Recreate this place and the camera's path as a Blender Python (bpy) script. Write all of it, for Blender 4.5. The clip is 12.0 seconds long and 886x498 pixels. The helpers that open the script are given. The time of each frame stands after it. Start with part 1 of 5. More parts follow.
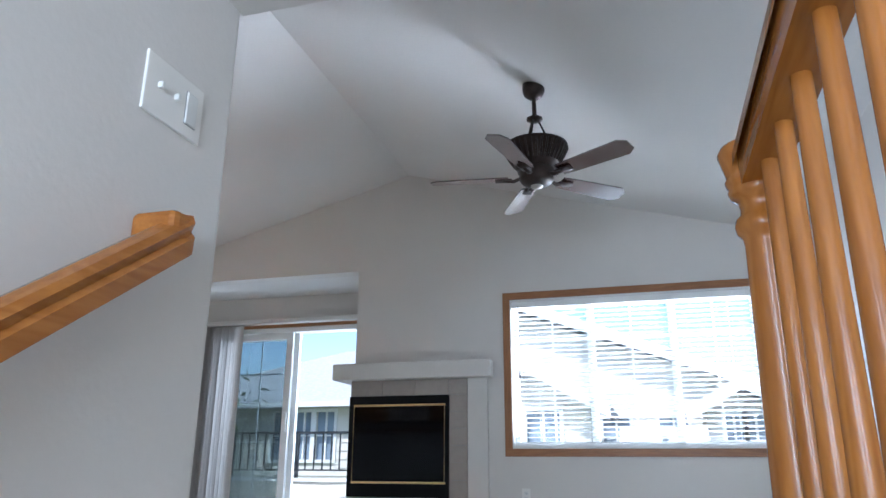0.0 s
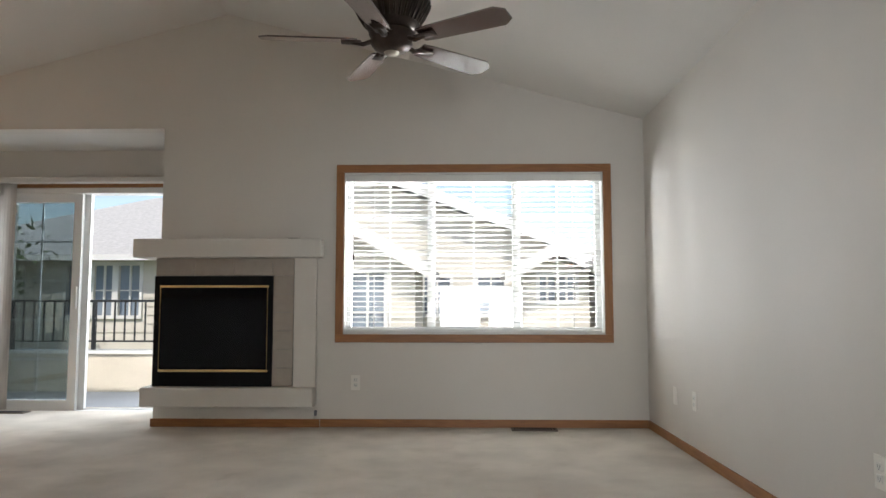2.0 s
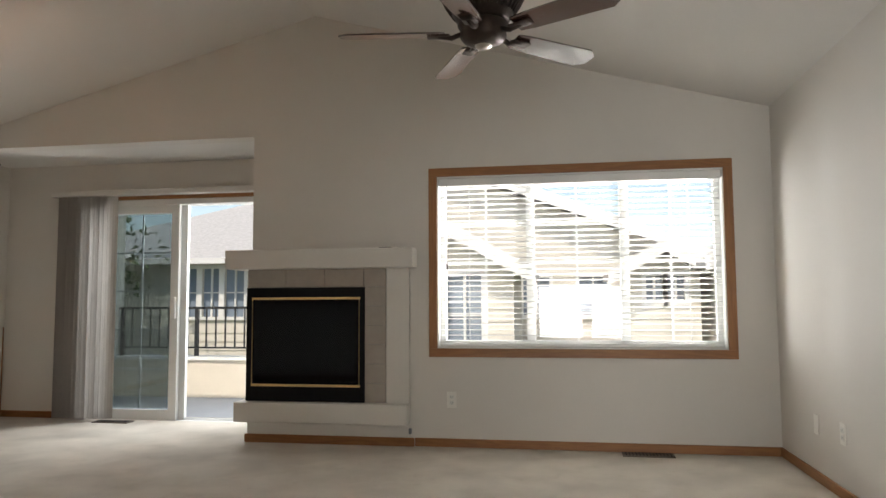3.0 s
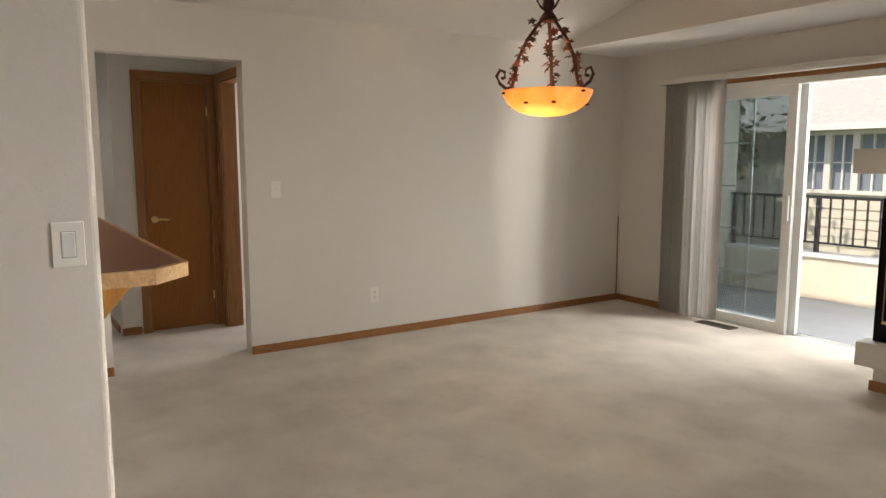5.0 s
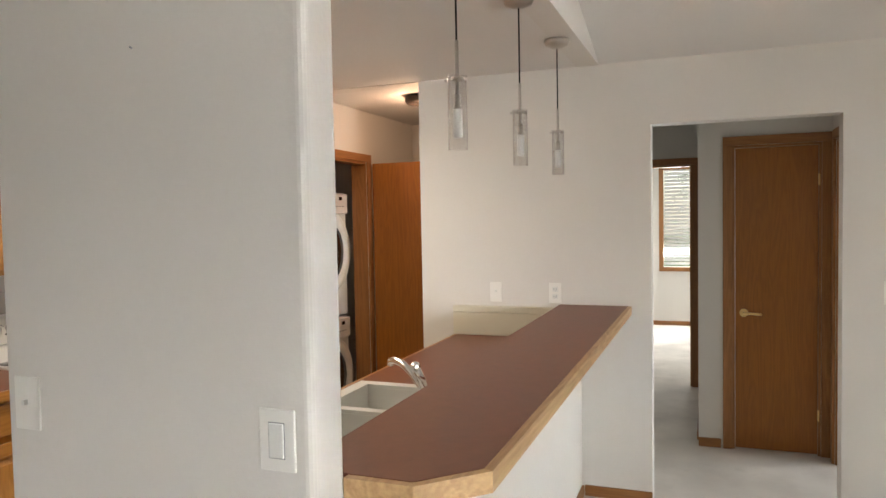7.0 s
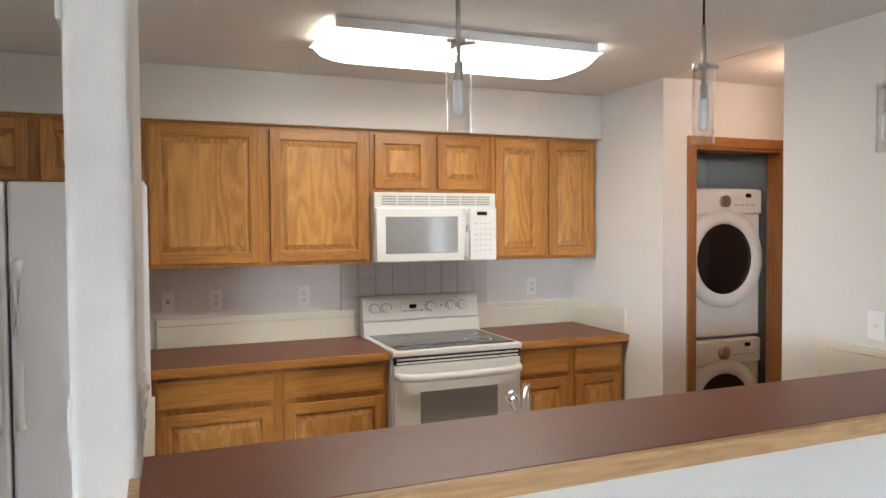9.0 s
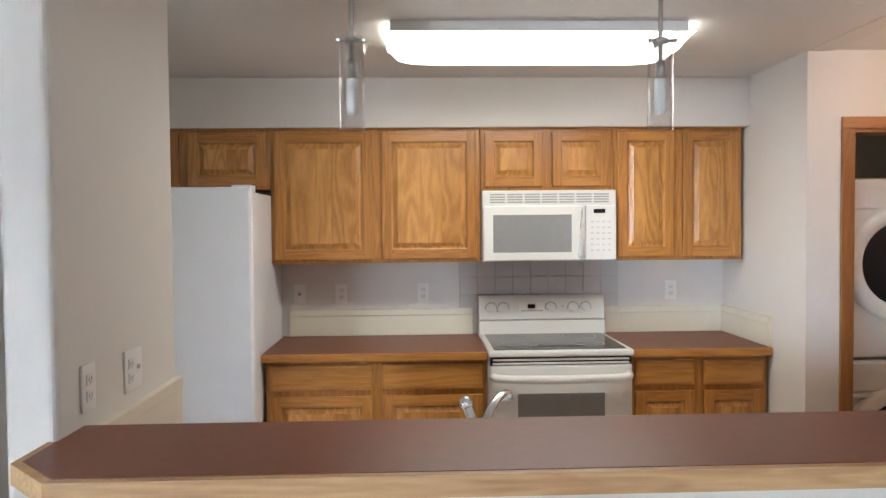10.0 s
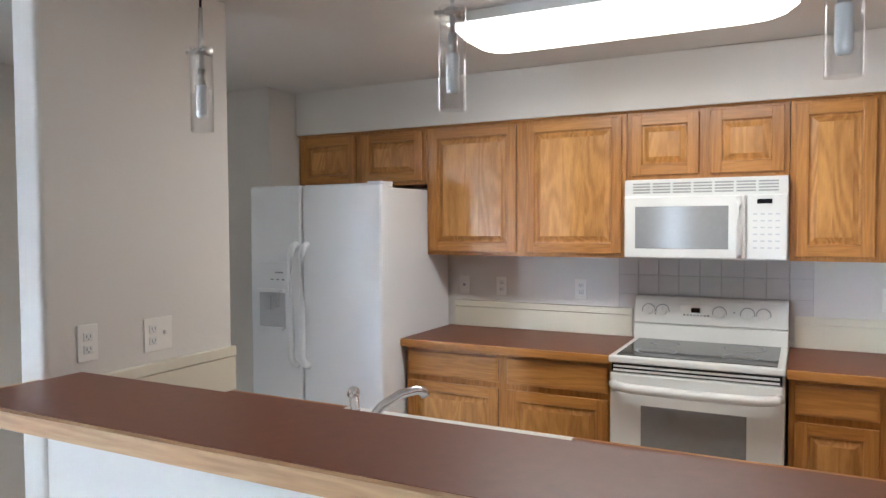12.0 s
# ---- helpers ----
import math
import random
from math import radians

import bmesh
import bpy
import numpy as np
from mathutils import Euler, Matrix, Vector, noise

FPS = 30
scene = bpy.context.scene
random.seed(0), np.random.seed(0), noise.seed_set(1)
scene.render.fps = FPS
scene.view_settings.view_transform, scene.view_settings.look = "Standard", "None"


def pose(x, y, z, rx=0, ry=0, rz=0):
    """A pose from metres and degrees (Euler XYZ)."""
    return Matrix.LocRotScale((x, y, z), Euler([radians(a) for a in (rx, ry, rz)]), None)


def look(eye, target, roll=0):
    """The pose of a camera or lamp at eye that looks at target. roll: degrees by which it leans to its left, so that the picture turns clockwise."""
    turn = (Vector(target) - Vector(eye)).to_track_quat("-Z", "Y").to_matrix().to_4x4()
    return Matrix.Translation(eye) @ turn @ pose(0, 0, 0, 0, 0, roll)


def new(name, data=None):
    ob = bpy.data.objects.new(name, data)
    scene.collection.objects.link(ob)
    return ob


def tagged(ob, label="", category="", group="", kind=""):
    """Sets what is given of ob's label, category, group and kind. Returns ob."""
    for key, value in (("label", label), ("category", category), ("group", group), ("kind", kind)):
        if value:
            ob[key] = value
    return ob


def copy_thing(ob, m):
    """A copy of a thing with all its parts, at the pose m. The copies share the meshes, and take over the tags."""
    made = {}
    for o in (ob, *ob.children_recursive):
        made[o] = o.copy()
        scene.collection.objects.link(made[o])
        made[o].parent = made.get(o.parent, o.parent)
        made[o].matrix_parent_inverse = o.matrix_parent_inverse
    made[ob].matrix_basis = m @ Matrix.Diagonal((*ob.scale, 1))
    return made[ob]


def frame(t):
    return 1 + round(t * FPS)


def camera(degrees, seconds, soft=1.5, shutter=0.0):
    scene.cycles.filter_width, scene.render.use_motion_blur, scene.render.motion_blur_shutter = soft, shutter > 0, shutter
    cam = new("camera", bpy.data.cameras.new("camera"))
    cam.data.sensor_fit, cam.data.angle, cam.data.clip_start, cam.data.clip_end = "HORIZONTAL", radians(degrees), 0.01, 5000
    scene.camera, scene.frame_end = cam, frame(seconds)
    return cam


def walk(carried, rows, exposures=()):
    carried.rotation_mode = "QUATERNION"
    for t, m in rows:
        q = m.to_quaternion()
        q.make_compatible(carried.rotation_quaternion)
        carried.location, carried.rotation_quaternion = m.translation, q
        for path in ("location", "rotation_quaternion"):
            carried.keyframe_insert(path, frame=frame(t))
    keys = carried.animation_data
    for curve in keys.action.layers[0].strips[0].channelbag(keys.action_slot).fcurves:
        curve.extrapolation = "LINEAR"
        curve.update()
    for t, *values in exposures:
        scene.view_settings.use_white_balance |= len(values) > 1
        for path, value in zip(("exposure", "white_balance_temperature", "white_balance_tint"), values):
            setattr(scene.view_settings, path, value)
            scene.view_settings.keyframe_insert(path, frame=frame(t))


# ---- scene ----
cam = camera(64.3, 12.0)
EXPOSURES = [(0.0, 2.5, 5400, 10), (0.5, 2.4, 5500, 10), (1.0, 2.25, 6000, 10), (1.5, 2.12, 6500, 11), (3.5, 2.0, 7500, 13), (5.5, 2.5, 8000, 14), (7.0, 2.78, 7100, 12), (9.5, 2.72, 6200, 11), (12.0, 2.76, 5800, 10)]
PATH = [
    (0, (0.391, -0.262, 0.596), (-0.141, 1.573, 1.185), 0.3),
    (0.5, (0.315, -0.083, 0.653), (-0.048, 1.852, 1.005), 0.2),
    (1, (0.209, -0.013, 0.822), (0.031, 1.97, 1.013), 0.3),
    (1.5, (0.179, 0.105, 0.938), (0.119, 2.097, 1.104), 0.2),
    (2, (0.176, 0.273, 0.952), (0.126, 2.266, 1.114), 0.0),
    (2.5, (0.134, 0.454, 0.997), (-0.002, 2.443, 1.161), -0.1),
    (3, (0.152, 0.63, 1.075), (-0.173, 2.598, 1.224), -0.3),
    (3.5, (0.086, 0.823, 1.199), (-0.756, 2.636, 1.276), -0.8),
    (3.7, (0.048, 0.883, 1.241), (-0.997, 2.587, 1.31), -0.8),
    (5.3, (-0.242, 1.438, 1.444), (-1.99, 2.36, 1.137), -0.6),
    (5.5, (-0.319, 1.507, 1.467), (-2.125, 2.307, 1.155), -0.9),
    (6, (-0.556, 1.716, 1.544), (-2.481, 2.171, 1.251), -1.0),
    (6.5, (-0.799, 1.978, 1.581), (-2.787, 1.839, 1.419), -1.1),
    (7, (-1.081, 2.241, 1.6), (-2.948, 1.53, 1.511), -1.1),
    (7.5, (-1.359, 2.494, 1.596), (-3.047, 1.425, 1.525), -1.2),
    (7.7, (-1.471, 2.572, 1.594), (-3.056, 1.353, 1.526), -1.1),
    (9.3, (-2.523, 3.071, 1.575), (-3.079, 1.151, 1.511), -0.5),
    (9.5, (-2.662, 3.084, 1.577), (-3.087, 1.131, 1.513), -0.6),
    (10, (-3.088, 3.161, 1.572), (-3.16, 1.163, 1.509), -0.5),
    (10.5, (-3.478, 3.145, 1.565), (-3.304, 1.153, 1.5), -0.5),
    (11, (-3.847, 3.092, 1.571), (-3.561, 1.113, 1.503), -0.5),
    (11.5, (-4.154, 2.994, 1.572), (-3.679, 1.053, 1.497), -0.6),
    (12, (-4.276, 2.871, 1.559), (-3.363, 1.093, 1.485), -0.3),
]
walk(cam, [(t, look(eye, target, roll)) for t, eye, target, roll in PATH], EXPOSURES)

# ---- world, sun, large lights ----
world = bpy.data.worlds.new("world")
scene.world = world
world.use_nodes = True
wn, wl = world.node_tree.nodes, world.node_tree.links
sky = wn.new("ShaderNodeTexSky")
sky.sky_type, sky.sun_disc = "NISHITA", False
SUN_EL, SUN_AZ = 52.0, 205.0
sky.sun_elevation, sky.sun_rotation = radians(SUN_EL), radians(SUN_AZ)
wn["Background"].inputs[1].default_value = 0.05
wl.new(sky.outputs[0], wn["Background"].inputs[0])

sun = new("sun", bpy.data.lights.new("sun", "SUN"))
sun.data.energy, sun.data.angle, sun.data.color = 0.95, radians(0.5), (1, 0.96, 0.9)
_d = Vector((math.sin(radians(SUN_AZ)) * math.cos(radians(SUN_EL)), math.cos(radians(SUN_AZ)) * math.cos(radians(SUN_EL)), math.sin(radians(SUN_EL))))
sun.matrix_world = look(_d * 30, (0, 0, 0))


def area_lamp(name, eye, target, w, h, watts, color, spread=180):
    ob = new(name, bpy.data.lights.new(name, "AREA"))
    ob.data.shape, ob.data.size, ob.data.size_y = "RECTANGLE", w, h
    ob.data.energy, ob.data.color, ob.data.spread = watts, color, radians(spread)
    ob.matrix_world = look(eye, target)
    return ob


def bulb(name, at, watts, color, radius=0.03):
    ob = new(name, bpy.data.lights.new(name, "POINT"))
    ob.data.energy, ob.data.color, ob.data.shadow_soft_size = watts, color, radius
    ob.location = at
    return ob


SKY_BLUE = (0.82, 0.91, 1.0)
# Unseen lamps outside stand in for sky and ground light at the glazing.
area_lamp("window_skylight", (4.2, 10.2, 2.1), (-1.2, 1.6, 1.1), 1.6, 2.2, 50, SKY_BLUE, 64)
area_lamp("ground_bounce_lamp", (3.6, 9.6, -1.2), (-0.8, 2.5, 2.9), 1.7, 2.4, 112, (0.92, 0.96, 1.0), 70)
area_lamp("window_skylight_side", (-1.65, 7.5, 1.4), (1.5, 4.3, 1.0), 0.8, 1.6, 34, SKY_BLUE)
area_lamp("slider_skylight", (-3.2, 7.2, 2.45), (-3.1, 3.4, 0.3), 1.8, 0.9, 20, SKY_BLUE)
area_lamp("balcony_skylight", (-1.9, 8.3, 1.4), (-3.4, 4.0, 1.2), 0.9, 1.9, 22, SKY_BLUE)
area_lamp("kitchen_tube_light", (-3.6, 0.1, 2.285), (-3.6, 0.1, 0), 1.15, 0.30, 2.6, (1, 0.94, 0.84))
bulb("dining_bulb", (-3.30, 4.06, 1.755), 1.0, (1, 0.66, 0.38), 0.05)
bulb("hall_bulb", (-5.45, 0.45, 2.22), 1.35, (1, 0.66, 0.45), 0.05)
# Added fill lamp, set in a made-up opening behind the stairs.
area_lamp("stair_fill_lamp", (0.6, -3.24, 0.85), (0.6, 0, 0.6), 1.7, 1.0, 30, SKY_BLUE)
# Added lamp that brightens the closed side room from an unseen opening.
area_lamp("side_room_fill_lamp", (-6.1, 4.66, 1.5), (-6.1, 3, 0.8), 0.9, 1.1, 6, SKY_BLUE)
area_lamp("bedroom_skylight", (-11.25, 2.05, 1.55), (-9, 2.05, 0.8), 0.9, 1.2, 13, SKY_BLUE)


# ---- materials ----
def material(name, color, rough=0.6, metal=0.0, vary=0.06, scale=6.0, bump=0.0, bump_scale=80.0, spec=0.5, stretch=(1, 1, 1)):
    m = bpy.data.materials.new(name)
    m.use_nodes = True
    n, l = m.node_tree.nodes, m.node_tree.links
    b = n["Principled BSDF"]
    b.inputs["Roughness"].default_value, b.inputs["Metallic"].default_value = rough, metal
    b.inputs["Specular IOR Level"].default_value = spec
    tc, mp = n.new("ShaderNodeTexCoord"), n.new("ShaderNodeMapping")
    mp.inputs["Scale"].default_value = stretch
    l.new(tc.outputs["Object"], mp.inputs[0])
    big, fine = n.new("ShaderNodeTexNoise"), n.new("ShaderNodeTexNoise")
    big.inputs["Scale"].default_value, big.inputs["Detail"].default_value = scale, 4
    fine.inputs["Scale"].default_value, fine.inputs["Detail"].default_value = bump_scale, 3
    l.new(mp.outputs[0], big.inputs[0]); l.new(mp.outputs[0], fine.inputs[0])
    mix = n.new("ShaderNodeMath"); mix.operation = "MULTIPLY_ADD"
    l.new(fine.outputs[0], mix.inputs[0]); mix.inputs[1].default_value = 0.35
    l.new(big.outputs[0], mix.inputs[2])
    ramp = n.new("ShaderNodeValToRGB")
    lo, hi = [max(0, c * (1 - vary)) for c in color], [min(1, c * (1 + vary)) for c in color]
    ramp.color_ramp.elements[0].position, ramp.color_ramp.elements[0].color = 0.35, (*lo, 1)
    ramp.color_ramp.elements[1].position, ramp.color_ramp.elements[1].color = 0.95, (*hi, 1)
    l.new(mix.outputs[0], ramp.inputs[0]); l.new(ramp.outputs[0], b.inputs["Base Color"])
    if bump:
        bp = n.new("ShaderNodeBump"); bp.inputs["Strength"].default_value, bp.inputs["Distance"].default_value = bump, 0.004
        l.new(fine.outputs[0], bp.inputs["Height"]); l.new(bp.outputs[0], b.inputs["Normal"])
    return m


def oak(name, dark, light, along="z", rough=0.30):
    """Oak with long grain along one axis, growth rings and fine pores; pieces differ slightly."""
    m = bpy.data.materials.new(name)
    m.use_nodes = True
    n, l = m.node_tree.nodes, m.node_tree.links
    b = n["Principled BSDF"]
    b.inputs["Roughness"].default_value = rough
    tc, mp, info = n.new("ShaderNodeTexCoord"), n.new("ShaderNodeMapping"), n.new("ShaderNodeObjectInfo")
    mp.inputs["Scale"].default_value = {"z": (9, 9, 0.7), "x": (0.7, 9, 9), "y": (9, 0.7, 9)}[along]
    off = n.new("ShaderNodeMath"); off.operation = "MULTIPLY"; off.inputs[1].default_value = 40.0
    l.new(info.outputs["Random"], off.inputs[0]); l.new(off.outputs[0], mp.inputs["Location"])
    l.new(tc.outputs["Object"], mp.inputs[0])
    rings, pores = n.new("ShaderNodeTexNoise"), n.new("ShaderNodeTexNoise")
    rings.inputs["Scale"].default_value, rings.inputs["Detail"].default_value, rings.inputs["Distortion"].default_value = 1.3, 3, 0.8
    pores.inputs["Scale"].default_value, pores.inputs["Detail"].default_value = 14, 3
    l.new(mp.outputs[0], rings.inputs[0]); l.new(mp.outputs[0], pores.inputs[0])
    wave = n.new("ShaderNodeMath"); wave.operation = "MULTIPLY"; wave.inputs[1].default_value = 46.0
    sine = n.new("ShaderNodeMath"); sine.operation = "SINE"
    l.new(rings.outputs[0], wave.inputs[0]); l.new(wave.outputs[0], sine.inputs[0])
    part_a = n.new("ShaderNodeMath"); part_a.operation = "MULTIPLY_ADD"; part_a.inputs[1].default_value, part_a.inputs[2].default_value = 0.10, 0.22
    l.new(sine.outputs[0], part_a.inputs[0])
    part_b = n.new("ShaderNodeMath"); part_b.operation = "MULTIPLY_ADD"; part_b.inputs[1].default_value = 0.5
    l.new(pores.outputs[0], part_b.inputs[0]); l.new(part_a.outputs[0], part_b.inputs[2])
    part_c = n.new("ShaderNodeMath"); part_c.operation = "MULTIPLY_ADD"; part_c.inputs[1].default_value = 0.22
    l.new(info.outputs["Random"], part_c.inputs[0]); l.new(part_b.outputs[0], part_c.inputs[2])
    ramp = n.new("ShaderNodeValToRGB")
    ramp.color_ramp.elements[0].position, ramp.color_ramp.elements[0].color = 0.25, (*dark, 1)
    ramp.color_ramp.elements[1].position, ramp.color_ramp.elements[1].color = 0.85, (*light, 1)
    l.new(part_c.outputs[0], ramp.inputs[0]); l.new(ramp.outputs[0], b.inputs["Base Color"])
    bp = n.new("ShaderNodeBump"); bp.inputs["Strength"].default_value, bp.inputs["Distance"].default_value = 0.12, 0.002
    l.new(pores.outputs[0], bp.inputs["Height"]); l.new(bp.outputs[0], b.inputs["Normal"])
    return m


def carpet():
    """Off-white cut pile: fine tufts, brushed footprints and wide traffic stains."""
    m = material("carpet_pile", (0.66, 0.61, 0.545), 0.95, vary=0.16, scale=2.6, bump=0.9, bump_scale=260, spec=0.05)
    n, l = m.node_tree.nodes, m.node_tree.links
    b = n["Principled BSDF"]
    pile = b.inputs["Base Color"].links[0].from_socket
    tc = n.new("ShaderNodeTexCoord")
    for size, warp, lo, hi, tone in ((0.7, 0.25, 0.48, 0.74, (0.78, 0.76, 0.75)), (3.2, 0.3, 0.52, 0.76, (0.90, 0.89, 0.88)), (13.0, 0.4, 0.60, 0.78, (0.92, 0.91, 0.90))):
        noise, ramp, mix = n.new("ShaderNodeTexNoise"), n.new("ShaderNodeValToRGB"), n.new("ShaderNodeMixRGB")
        noise.inputs["Scale"].default_value, noise.inputs["Detail"].default_value, noise.inputs["Distortion"].default_value = size, 5, warp
        ramp.color_ramp.elements[0].position, ramp.color_ramp.elements[0].color = lo, (1, 1, 1, 1)
        ramp.color_ramp.elements[1].position, ramp.color_ramp.elements[1].color = hi, (*tone, 1)
        mix.blend_type, mix.inputs[0].default_value = "MULTIPLY", 1.0
        l.new(tc.outputs["Object"], noise.inputs[0]); l.new(noise.outputs[0], ramp.inputs[0])
        l.new(pile, mix.inputs[1]); l.new(ramp.outputs[0], mix.inputs[2])
        pile = mix.outputs[0]
    l.new(pile, b.inputs["Base Color"])
    return m


def alabaster(name, color, strength):
    """Veined glass that lets the lamp inside shine through."""
    m = glowing(name, color, strength)
    n, l = m.node_tree.nodes, m.node_tree.links
    b = n["Principled BSDF"]
    tr, mx = n.new("ShaderNodeBsdfTranslucent"), n.new("ShaderNodeMixShader")
    tc, noise, ramp = n.new("ShaderNodeTexCoord"), n.new("ShaderNodeTexNoise"), n.new("ShaderNodeValToRGB")
    noise.inputs["Scale"].default_value, noise.inputs["Detail"].default_value, noise.inputs["Distortion"].default_value = 7, 5, 1.5
    ramp.color_ramp.elements[0].position, ramp.color_ramp.elements[0].color = 0.35, (0.92, 0.60, 0.30, 1)
    ramp.color_ramp.elements[1].position, ramp.color_ramp.elements[1].color = 0.65, (0.98, 0.82, 0.56, 1)
    l.new(tc.outputs["Object"], noise.inputs[0]); l.new(noise.outputs[0], ramp.inputs[0]); l.new(ramp.outputs[0], tr.inputs[0])
    mx.inputs[0].default_value = 0.65
    l.new(b.outputs[0], mx.inputs[1]); l.new(tr.outputs[0], mx.inputs[2]); l.new(mx.outputs[0], n["Material Output"].inputs[0])
    return m


def oak_panel(name, dark, light):
    """Glued-up oak boards with arched figure; each board keeps its own tone."""
    m = bpy.data.materials.new(name)
    m.use_nodes = True
    n, l = m.node_tree.nodes, m.node_tree.links
    b = n["Principled BSDF"]
    b.inputs["Roughness"].default_value = 0.30
    tc, mp, info, geo = n.new("ShaderNodeTexCoord"), n.new("ShaderNodeMapping"), n.new("ShaderNodeObjectInfo"), n.new("ShaderNodeNewGeometry")
    seed, off = n.new("ShaderNodeMath"), n.new("ShaderNodeMath")
    seed.operation, off.operation, off.inputs[1].default_value = "ADD", "MULTIPLY", 23.0
    l.new(info.outputs["Random"], seed.inputs[0]); l.new(geo.outputs["Random Per Island"], seed.inputs[1]); l.new(seed.outputs[0], off.inputs[0])
    mp.inputs["Scale"].default_value = (5.0, 5.0, 0.9)
    l.new(off.outputs[0], mp.inputs["Location"]); l.new(tc.outputs["Object"], mp.inputs[0])
    figure, pores = n.new("ShaderNodeTexNoise"), n.new("ShaderNodeTexNoise")
    figure.inputs["Scale"].default_value, figure.inputs["Detail"].default_value, figure.inputs["Distortion"].default_value = 1.1, 2, 0.35
    pores.inputs["Scale"].default_value, pores.inputs["Detail"].default_value = 22, 3
    l.new(mp.outputs[0], figure.inputs[0]); l.new(mp.outputs[0], pores.inputs[0])
    wave, sine, tone = n.new("ShaderNodeMath"), n.new("ShaderNodeMath"), n.new("ShaderNodeMath")
    wave.operation, wave.inputs[1].default_value, sine.operation = "MULTIPLY", 70.0, "SINE"
    l.new(figure.outputs[0], wave.inputs[0]); l.new(wave.outputs[0], sine.inputs[0])
    tone.operation, tone.inputs[1].default_value, tone.inputs[2].default_value = "MULTIPLY_ADD", 0.13, 0.15
    l.new(sine.outputs[0], tone.inputs[0])
    add, board = n.new("ShaderNodeMath"), n.new("ShaderNodeMath")
    add.operation, add.inputs[1].default_value = "MULTIPLY_ADD", 0.45
    l.new(pores.outputs[0], add.inputs[0]); l.new(tone.outputs[0], add.inputs[2])
    board.operation, board.inputs[1].default_value = "MULTIPLY_ADD", 0.38
    l.new(geo.outputs["Random Per Island"], board.inputs[0]); l.new(add.outputs[0], board.inputs[2])
    ramp = n.new("ShaderNodeValToRGB")
    ramp.color_ramp.elements[0].position, ramp.color_ramp.elements[0].color = 0.18, (*dark, 1)
    ramp.color_ramp.elements[1].position, ramp.color_ramp.elements[1].color = 0.85, (*light, 1)
    l.new(board.outputs[0], ramp.inputs[0]); l.new(ramp.outputs[0], b.inputs["Base Color"])
    bp = n.new("ShaderNodeBump"); bp.inputs["Strength"].default_value, bp.inputs["Distance"].default_value = 0.12, 0.002
    l.new(pores.outputs[0], bp.inputs["Height"]); l.new(bp.outputs[0], b.inputs["Normal"])
    return m


def glowing(name, color, strength):
    m = material(name, color, 0.4)
    b = m.node_tree.nodes["Principled BSDF"]
    b.inputs["Emission Color"].default_value, b.inputs["Emission Strength"].default_value = (*color, 1), strength
    return m


def clear(name, rough=0.0, tint=(1, 1, 1), thin=True):
    m = bpy.data.materials.new(name)
    m.use_nodes = True
    n, l = m.node_tree.nodes, m.node_tree.links
    out = n["Material Output"]
    tr, gl, mx = n.new("ShaderNodeBsdfTransparent"), n.new("ShaderNodeBsdfGlossy"), n.new("ShaderNodeMixShader")
    fr, lw, pw = n.new("ShaderNodeMath"), n.new("ShaderNodeLayerWeight"), n.new("ShaderNodeMath")
    lw.inputs[0].default_value, pw.operation, fr.operation = 0.5, "POWER", "MULTIPLY_ADD"
    pw.inputs[1].default_value, fr.inputs[1].default_value, fr.inputs[2].default_value = 3.0, 0.6, 0.05
    l.new(lw.outputs["Facing"], pw.inputs[0]); l.new(pw.outputs[0], fr.inputs[0])
    tr.inputs[0].default_value, gl.inputs["Roughness"].default_value = (*tint, 1), rough + 0.01
    l.new(fr.outputs[0], mx.inputs[0]); l.new(tr.outputs[0], mx.inputs[1]); l.new(gl.outputs[0], mx.inputs[2]); l.new(mx.outputs[0], out.inputs[0])
    return m


PAINT = material("wall_paint", (0.66, 0.63, 0.585), 0.62, vary=0.03, scale=1.5, bump=0.15, bump_scale=70, spec=0.3)
CEIL = material("ceiling_paint", (0.70, 0.68, 0.65), 0.8, vary=0.03, scale=1.2, bump=0.35, bump_scale=60, spec=0.2)
CARPET = carpet()
OAK_Z = oak("oak_upright", (0.27, 0.104, 0.020), (0.52, 0.245, 0.062), "z")
OAK_X = oak("oak_along_x", (0.27, 0.104, 0.020), (0.52, 0.245, 0.062), "x")
OAK_Y = oak("oak_along_y", (0.27, 0.104, 0.020), (0.52, 0.245, 0.062), "y")
OAK_PANEL = oak_panel("oak_panel_boards", (0.28, 0.112, 0.022), (0.60, 0.305, 0.088))
TRIM_Z = oak("trim_oak_upright", (0.21, 0.083, 0.023), (0.36, 0.155, 0.048), "z", 0.45)
TRIM_X = oak("trim_oak_along_x", (0.21, 0.083, 0.023), (0.36, 0.155, 0.048), "x", 0.45)
TRIM_Y = oak("trim_oak_along_y", (0.21, 0.083, 0.023), (0.36, 0.155, 0.048), "y", 0.45)
DOOR_OAK = oak("door_oak", (0.21, 0.066, 0.007), (0.32, 0.112, 0.013), "z", 0.4)
RAIL_Z = oak("rail_oak_upright", (0.26, 0.085, 0.012), (0.42, 0.165, 0.030), "z", 0.22)
RAIL_Y = oak("rail_oak_along_y", (0.26, 0.085, 0.012), (0.42, 0.165, 0.030), "y", 0.22)
PALE_OAK = oak("pale_oak_edge", (0.36, 0.20, 0.09), (0.62, 0.40, 0.20), "x", 0.45)
LAMINATE = material("brown_laminate", (0.165, 0.050, 0.021), 0.42, vary=0.12, scale=25, bump=0.05, bump_scale=200)
